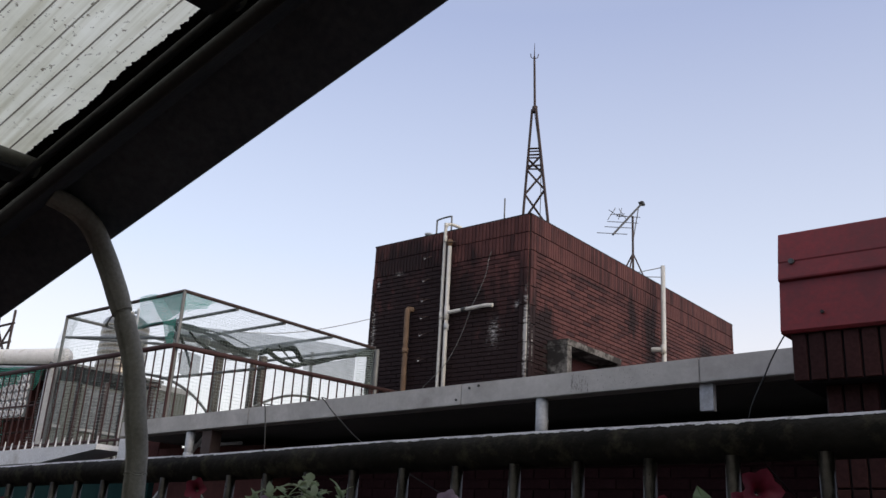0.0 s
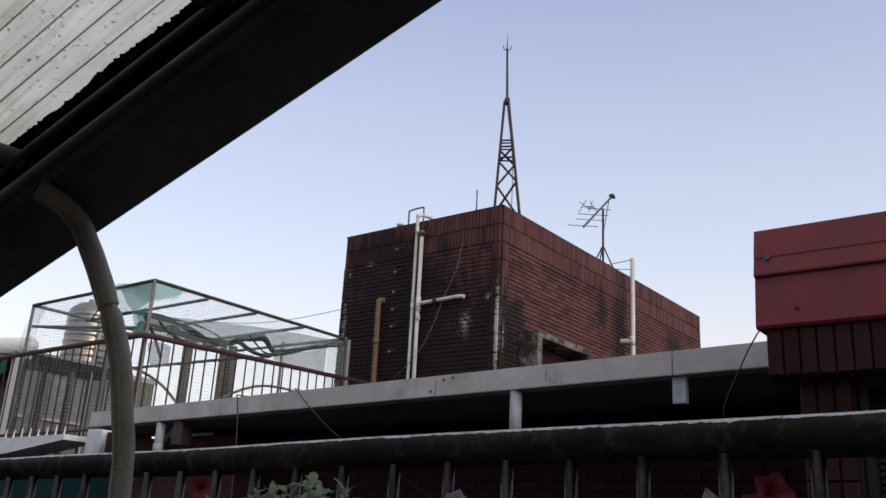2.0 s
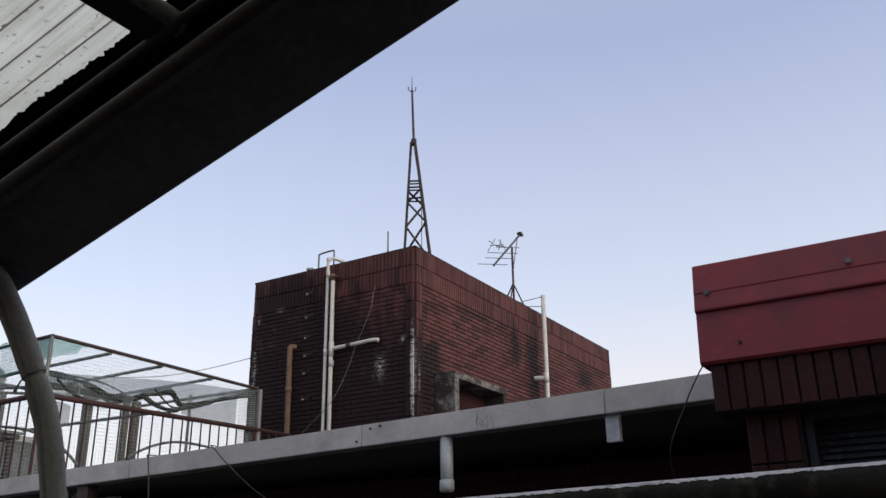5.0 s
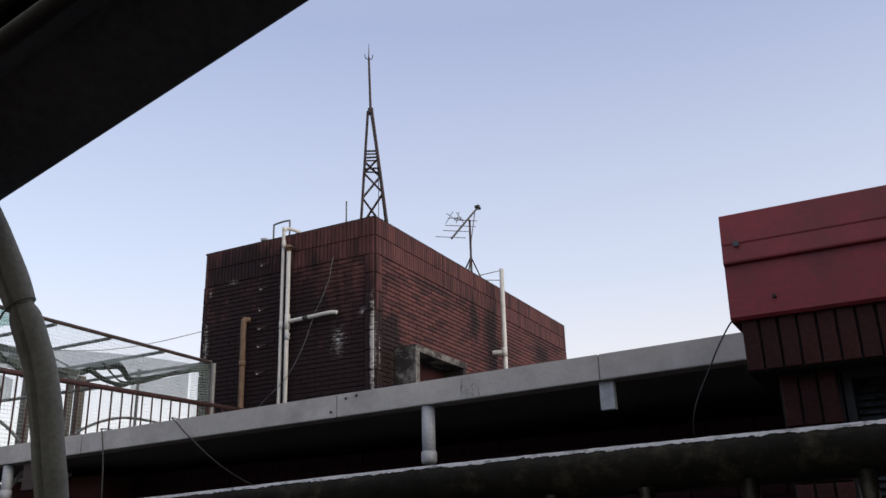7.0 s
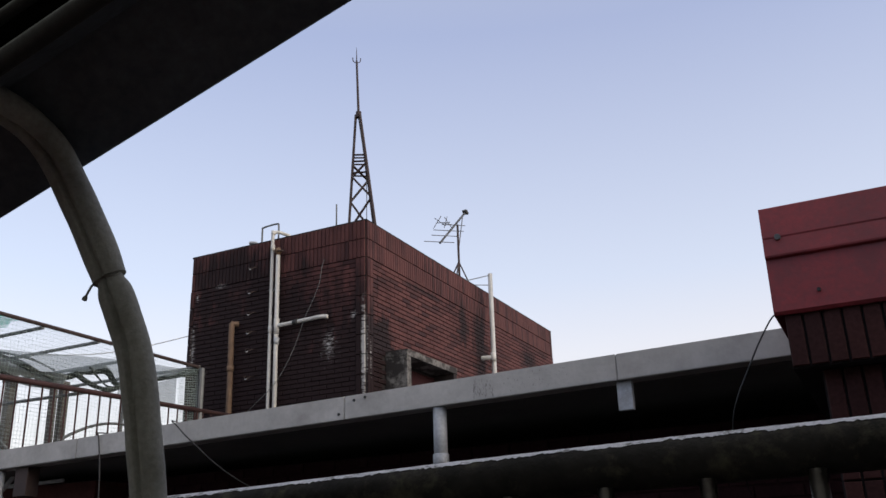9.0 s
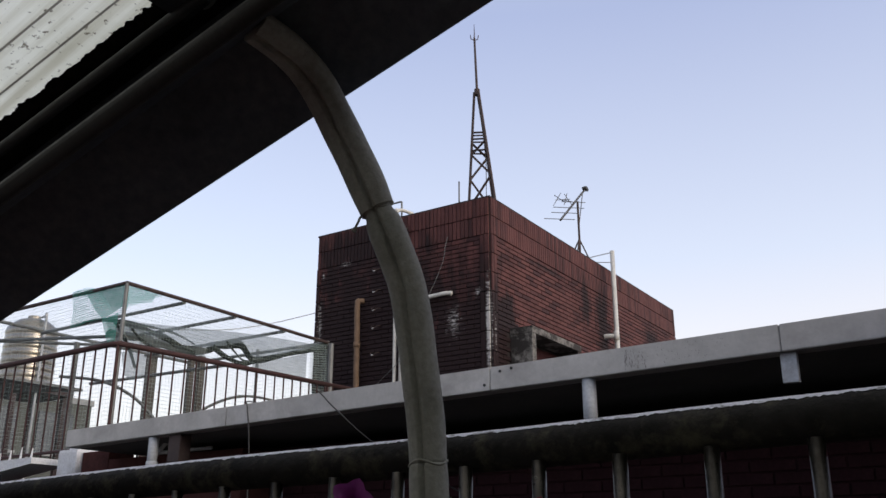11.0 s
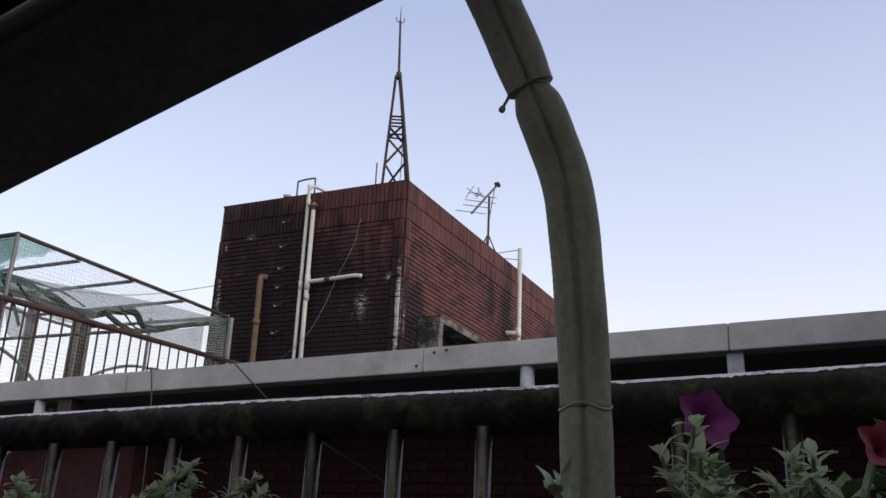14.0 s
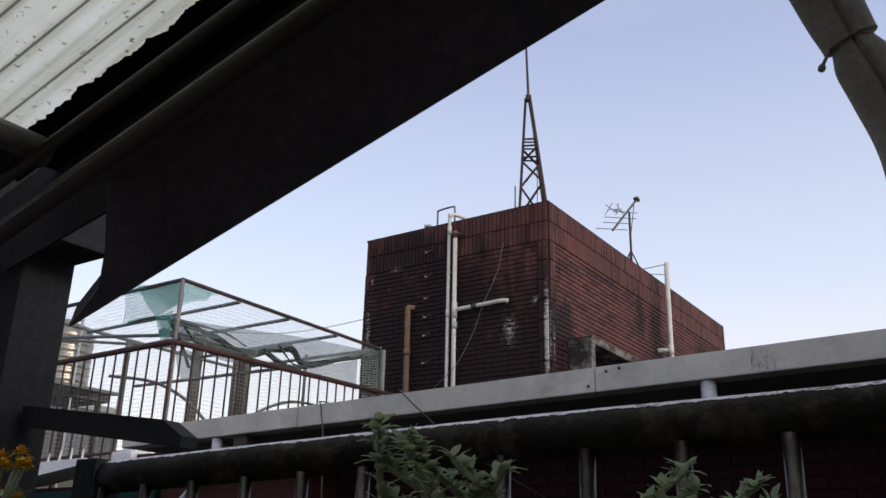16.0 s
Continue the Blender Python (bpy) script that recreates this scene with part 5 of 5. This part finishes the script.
def planter(x0, x1):
    p = thing("planter_box", "brown plastic planter box full of soil on a stand", "planter", "planter boxes", at=((x0 + x1) / 2, 1.80, 0.0))
    part("trough", local(p, box(x0, x1, 1.70, 1.855, 0.80, 0.98, bevel=0.012)), M_POT, p)
    part("rim", local(p, box(x0 - 0.008, x1 + 0.008, 1.692, 1.863, 0.97, 0.985, bevel=0.004)), M_POT, p)
    part("soil", local(p, box(x0 + 0.015, x1 - 0.015, 1.71, 1.845, 0.975, 0.99)), M_SOIL, p)
    for x in (x0 + 0.05, x1 - 0.05):
        part("stand_leg", local(p, box(x - 0.015, x + 0.015, 1.72, 1.83, 0.0, 0.80)), M_DARK_STEEL, p)


for x0 in (-1.74, -1.08, -0.40, 0.26, 0.92):
    planter(x0, x0 + 0.60)


def plant(x, y, top, spread, mat, label, flowers=(), seed=1, leaf_len=0.03, stems=9):
    """A bushy potted plant: stems from the soil, leaves all along them, blooms at given places."""
    rng = random.Random(seed)
    top -= 0.012
    leaf_len *= 0.75
    foot = Vector((x, min(max(y, 1.73), 1.80), 0.985)) if y > 1.46 else Vector((-0.53 + 0.4 * (x + 0.53), 1.37 + 0.4 * (y - 1.37), 0.985))
    p = thing("potted_plant", label, "plant", "plants along the railing", at=foot)
    sb, lb = bmesh.new(), bmesh.new()
    for k in range(stems):
        a = rng.uniform(0, 6.28)
        end = Vector((x + spread * rng.uniform(-1, 1), y + min(0.05, spread) * rng.uniform(-1, 1), top - (min(0.09, 3 * spread) * rng.random() ** 0.7 if k else 0)))
        mid = foot.lerp(end, 0.5) + Vector((0.02 * math.cos(a), 0.02 * math.sin(a), 0.02))
        st = smooth_path([foot + Vector((0.02 * math.cos(a), 0.02 * math.sin(a), 0)), mid, end], 7 if y > 1.46 else 12)
        tube(st, [0.0028 if y > 1.46 else 0.0014] * (len(st) - 2) + [0.0012, 0.0009], 5, sb)
        for i, q in enumerate(st[3:]):
            for _ in range(4 if y > 1.46 else 5):
                w = Vector((rng.uniform(-1, 1), rng.uniform(-1, 1), rng.uniform(-0.1, 0.9)))
                leaf(lb, q, w, leaf_len * rng.uniform(0.6, 1.25), leaf_len * rng.uniform(0.2, 0.34))
    part("stem_work", local(p, sb), M_LEAF, p)
    part("foliage", local(p, lb), mat, p)
    for fx, fy, fz, r, fm in flowers:
        fb = bmesh.new()
        at = Vector((fx, fy, fz))
        r *= 0.72
        trumpet(fb, at, Vector((0.35 + rng.uniform(-0.4, 0.4), -0.8, 0.35 + rng.uniform(-0.3, 0.3))), r)
        tube(smooth_path([at, at + Vector((-0.005, 0.01, -0.03)), foot.lerp(at, 0.5)], 4), 0.0018, 5, sb := bmesh.new())
        bloom = part("bloom", local(p, fb), fm, p, "open petunia bloom", smooth=True)
        part("bloom_stem", local(p, sb), M_LEAF, bloom)
    return p


plant(-0.136, 1.47, 1.126, 0.04, M_LEAF, "green petunia with dark crimson blooms", [(-0.148, 1.47, 1.112, 0.016, M_CRIMSON), (-0.187, 1.47, 1.112, 0.015, M_CRIMSON)], 1, 0.02)
plant(-0.31, 1.60, 1.118, 0.05, M_LEAF, "green petunia with a deep magenta bloom beside the pole", [(0.300, 1.50, 1.142, 0.016, M_CRIMSON), (-0.268, 1.538, 1.134, 0.021, M_MAGENTA)], 2, 0.03)
plant(-0.270, 1.50, 1.143, 0.018, M_HERB, "pale green downy herb below a magenta bloom", [], 12, 0.016, 12)
plant(-0.221, 1.50, 1.128, 0.024, M_HERB, "pale green downy herb spreading over a planter", [], 13, 0.016, 14)
plant(-0.186, 1.50, 1.132, 0.024, M_LEAF_PALE, "broad-leaved green seedling beside a downy herb", [], 14, 0.028, 6)
NY = 1.62
plant(0.356, NY, 1.171, 0.075, M_HERB, "pale grey-green bushy herb in a planter beside the railing", [(0.281, NY, 1.138, 0.013, M_LILAC)], 3, 0.027, 40)
plant(0.569, NY, 1.113, 0.035, M_LEAF, "small petunia with one lilac bloom", [(0.573, NY - 0.015, 1.138, 0.016, M_LILAC)], 4, 0.022, 5)
plant(0.76, NY, 1.134, 0.055, M_LEAF, "green petunia with crimson blooms", [(0.743, NY - 0.015, 1.128, 0.021, M_CRIMSON), (0.714, NY, 1.123, 0.017, M_CRIMSON), (0.799, NY - 0.01, 1.133, 0.018, M_CRIMSON)], 5, 0.03)
plant(0.874, NY, 1.145, 0.05, M_LEAF, "yellow-green petunia with a large crimson bloom", [(0.885, NY - 0.02, 1.151, 0.022, M_CRIMSON), (0.909, NY, 1.133, 0.018, M_CRIMSON), (0.867, NY, 1.14, 0.017, M_CRIMSON)], 6, 0.032)
plant(0.814, NY, 1.141, 0.042, M_LEAF_PALE, "broad yellow-green petunia leaves among crimson blooms", [(0.831, NY - 0.015, 1.118, 0.019, M_CRIMSON)], 21, 0.04, 9)
plant(-0.085, 1.47, 1.118, 0.04, M_LEAF_PALE, "broad green petunia leaves with a crimson bloom", [(-0.068, 1.46, 1.114, 0.016, M_CRIMSON)], 22, 0.028, 8)
tub = thing("flower_pot", "round brown plastic flower pot on a dark stand", "pot", at=(-0.53, 1.37, 0.0))
part("tub", local(tub, tube([(-0.53, 1.37, z) for z in (0.80, 0.81, 0.955, 0.96, 0.978, 0.98)], [0.07, 0.074, 0.088, 0.095, 0.095, 0.09], 28)), M_POT, tub, smooth=True)
part("soil", local(tub, tube([(-0.53, 1.37, 0.978), (-0.53, 1.37, 0.988)], 0.084, 24)), M_SOIL, tub)
part("seat", local(tub, box(-0.64, -0.42, 1.26, 1.48, 0.77, 0.80, bevel=0.004)), M_DARK_STEEL, tub)
for dx in (-0.09, 0.09):
    for dy in (-0.09, 0.09):
        part("stand_leg", local(tub, box(-0.53 + dx - 0.012, -0.53 + dx + 0.012, 1.37 + dy - 0.012, 1.37 + dy + 0.012, 0.0, 0.77)), M_DARK_STEEL, tub)
for k, (x, y, top, spread, stems, label) in enumerate((
        (-0.572, 1.322, 1.122, 0.010, 6, "tall grey-green leafy herb shoots in a pot"), (-0.538, 1.318, 1.109, 0.010, 5, "grey-green leafy herb shoots beside taller ones"),
        (-0.580, 1.40, 1.104, 0.013, 5, "low grey-green leafy herb shoots in a pot"), (-0.502, 1.42, 1.115, 0.008, 4, "thin grey-green herb shoots with bare tips"),
        (-0.478, 1.44, 1.110, 0.010, 4, "thin grey-green herb shoots at the pot rim"))):
    plant(x, y, top, spread, M_HERB, label, [], 30 + k, 0.0105, stems + 3)
mums = thing("potted_mums", "yellow button chrysanthemums beside the dark post", "plant", "plants along the railing", at=(-1.70, 1.79, 0.985))
rng = random.Random(5)
for k in range(22):
    at = Vector((-1.635 + rng.uniform(-0.07, 0.09), 1.78 + rng.uniform(-0.05, 0.03), 1.160 + rng.uniform(-0.06, 0.05)))
    bm = bmesh.new()
    for i in range(26):
        a, b = rng.uniform(0, 6.28), rng.uniform(-0.3, 1.4)
        w = Vector((math.cos(a) * math.cos(b), math.sin(a) * math.cos(b), math.sin(b)))
        leaf(bm, at, w, 0.015, 0.005)
    bloom = part("bloom", local(mums, bm), M_YELLOW, mums)
    part("stem", local(mums, tube([at, (-1.70, 1.79, 0.985)], 0.002, 5)), M_LEAF, bloom)
bm = bmesh.new()
for i in range(90):
    q = Vector((-1.65 + rng.uniform(-0.12, 0.08), 1.79 + rng.uniform(-0.05, 0.05), 1.0 + 0.15 * rng.random()))
    leaf(bm, q, Vector((rng.uniform(-1, 1), rng.uniform(-1, 1), rng.uniform(-0.2, 0.8))), 0.035, 0.011)
part("foliage", local(mums, bm), M_LEAF, mums)

# ---------- window and tiles of the pillar ----------
win = thing("louvre_window", "dark window with grey louvre blinds in the tiled wall", "window", at=(0.6, 4.1, 1.2))
part("frame", local(win, box(0.43, 0.455, 4.0, 4.2, 0.6, 1.683)), M_CABLE, win)
part("head", local(win, box(0.456, 2.5, 4.0, 4.2, 1.655, 1.683)), M_CABLE, win)
for k in range(28):
    z = 1.64 - k * 0.022
    part("slat", local(win, prism([(0.458, 4.06, z), (0.458, 4.075, z + 0.016), (0.458, 4.077, z + 0.015), (0.458, 4.062, z - 0.001)], (2.0, 0, 0))), M_FAR_GLASS, win)
part("pane", local(win, box(0.458, 2.5, 4.13, 4.15, 0.6, 1.65)), M_CABLE, win)
for x, z in ((0.195, 2.105), (0.66, 2.13), (1.15, 2.14)):
    part("screw", local(pillar, tube([(x, 3.905, z), (x, 3.876, z)], 0.010, 8)), M_GALV, pillar)
part("screw", local(pillar, tube([(0.288, 3.88, 1.912), (0.288, 3.864, 1.912)], 0.006, 8)), M_CABLE, pillar)
V_TILE = mesh_of(tile_mesh(0.0485, 0.163, 0.012, 0.003), "brick", M_PILLAR)
for k in range(42):
    t_ = new("brick", V_TILE)
    t_.parent = pillar
    t_.location = Vector((0.176 + 0.0555 * k, 3.899, 1.69)) - pillar.location
for r in range(5):
    for k in range(3):
        t_ = new("brick", V_TILE)
        t_.parent = pillar
        t_.location = Vector((0.256 + 0.0555 * k, 3.969, 1.52 - 0.168 * r)) - pillar.location

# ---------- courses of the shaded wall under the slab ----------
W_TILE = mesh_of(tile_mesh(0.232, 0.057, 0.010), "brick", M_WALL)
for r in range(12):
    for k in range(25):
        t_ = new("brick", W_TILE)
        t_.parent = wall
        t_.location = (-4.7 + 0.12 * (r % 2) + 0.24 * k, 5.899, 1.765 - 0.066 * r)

# ---------- tiles of the stair house ----------
TW, TH, TP, TR = 0.2035, 0.0490, 0.209, 0.057
BAND = TOP - 0.475
B_TILE = mesh_of(tile_mesh(TW, TH, 0.016), "brick", M_TILE)
front, side_, band_front, band_side, corner = [], [], [], [], []
turn = Matrix.Rotation(math.pi / 2, 4, "Z")
rng = random.Random(2)


def course(x0, x1, shift):
    """Start and length of each tile in one course."""
    x = x0 - shift
    while x < x1 - 0.02:
        a, b = max(x, x0), min(x + TW, x1)
        if b - a > 0.03:
            yield a, b - a
        x += TP


for r in range(34):
    z = BAND - 0.006 - TR * (r + 1) + 0.004
    sh = TP / 2 if r % 2 else 0
    for a, w in course(LX + 0.07, CX - 0.135, sh):
        front.append((Matrix.Translation((a, CY + 0.001 - 0.003 * rng.random(), z)) @ Matrix.Diagonal((w / TW, 1, 1, 1)), z))
    for a, w in course(CY + 0.135, RY, sh):
        if not (10.08 < a + w / 2 < 11.48 and z < 3.62):
            side_.append(Matrix.Translation((CX - 0.001 + 0.003 * rng.random(), a, z)) @ turn @ Matrix.Diagonal((w / TW, 1, 1, 1)))
for r in range(2):
    z = BAND + 0.2375 * r
    for k in range(int((CX - LX) / TR)):
        band_front.append(Matrix.Translation((CX - 0.005 - TR * (k + 1) + 0.004, CY - 0.002 * rng.random(), z)))
    for k in range(int((RY - CY) / TR)):
        band_side.append(Matrix.Translation((CX + 0.002 * rng.random(), CY + 0.005 + TR * k, z)) @ turn)
for r in range(9):
    z = BAND - 0.2375 * (r + 1)
    for k in range(2):
        corner.append(Matrix.Translation((CX - 0.002 - 0.064 * (k + 1), CY - 0.004, z)))
        corner.append(Matrix.Translation((CX + 0.004, CY + 0.002 + 0.064 * k, z)) @ turn)
    corner.append(Matrix.Translation((LX + 0.004, CY - 0.004, z)))
inv = Matrix.Translation(-pent.location)
front.sort(key=lambda q: -q[1])
for m_, _ in front[:300]:
    t_ = new("brick", B_TILE)
    t_.parent = pent
    t_.matrix_local = inv @ m_
verts, faces = joined_tiles([inv @ m_ for m_, _ in front[300:]] + [inv @ m_ for m_ in side_], TW, TH, 0.016)
stuff_mesh("brick_bond", verts, faces, M_TILE, pent, "dark red facing tiles in running bond")
verts, faces = joined_tiles([inv @ m_ for m_ in band_front + band_side], 0.0495, 0.229, 0.020)
stuff_mesh("soldier_course", verts, faces, M_TILE, pent, "two rows of upright red facing tiles")
verts, faces = joined_tiles([inv @ m_ for m_ in corner], 0.058, 0.229, 0.020)
stuff_mesh("corner_strip", verts, faces, M_TILE, pent, "upright corner tiles streaked with lime")
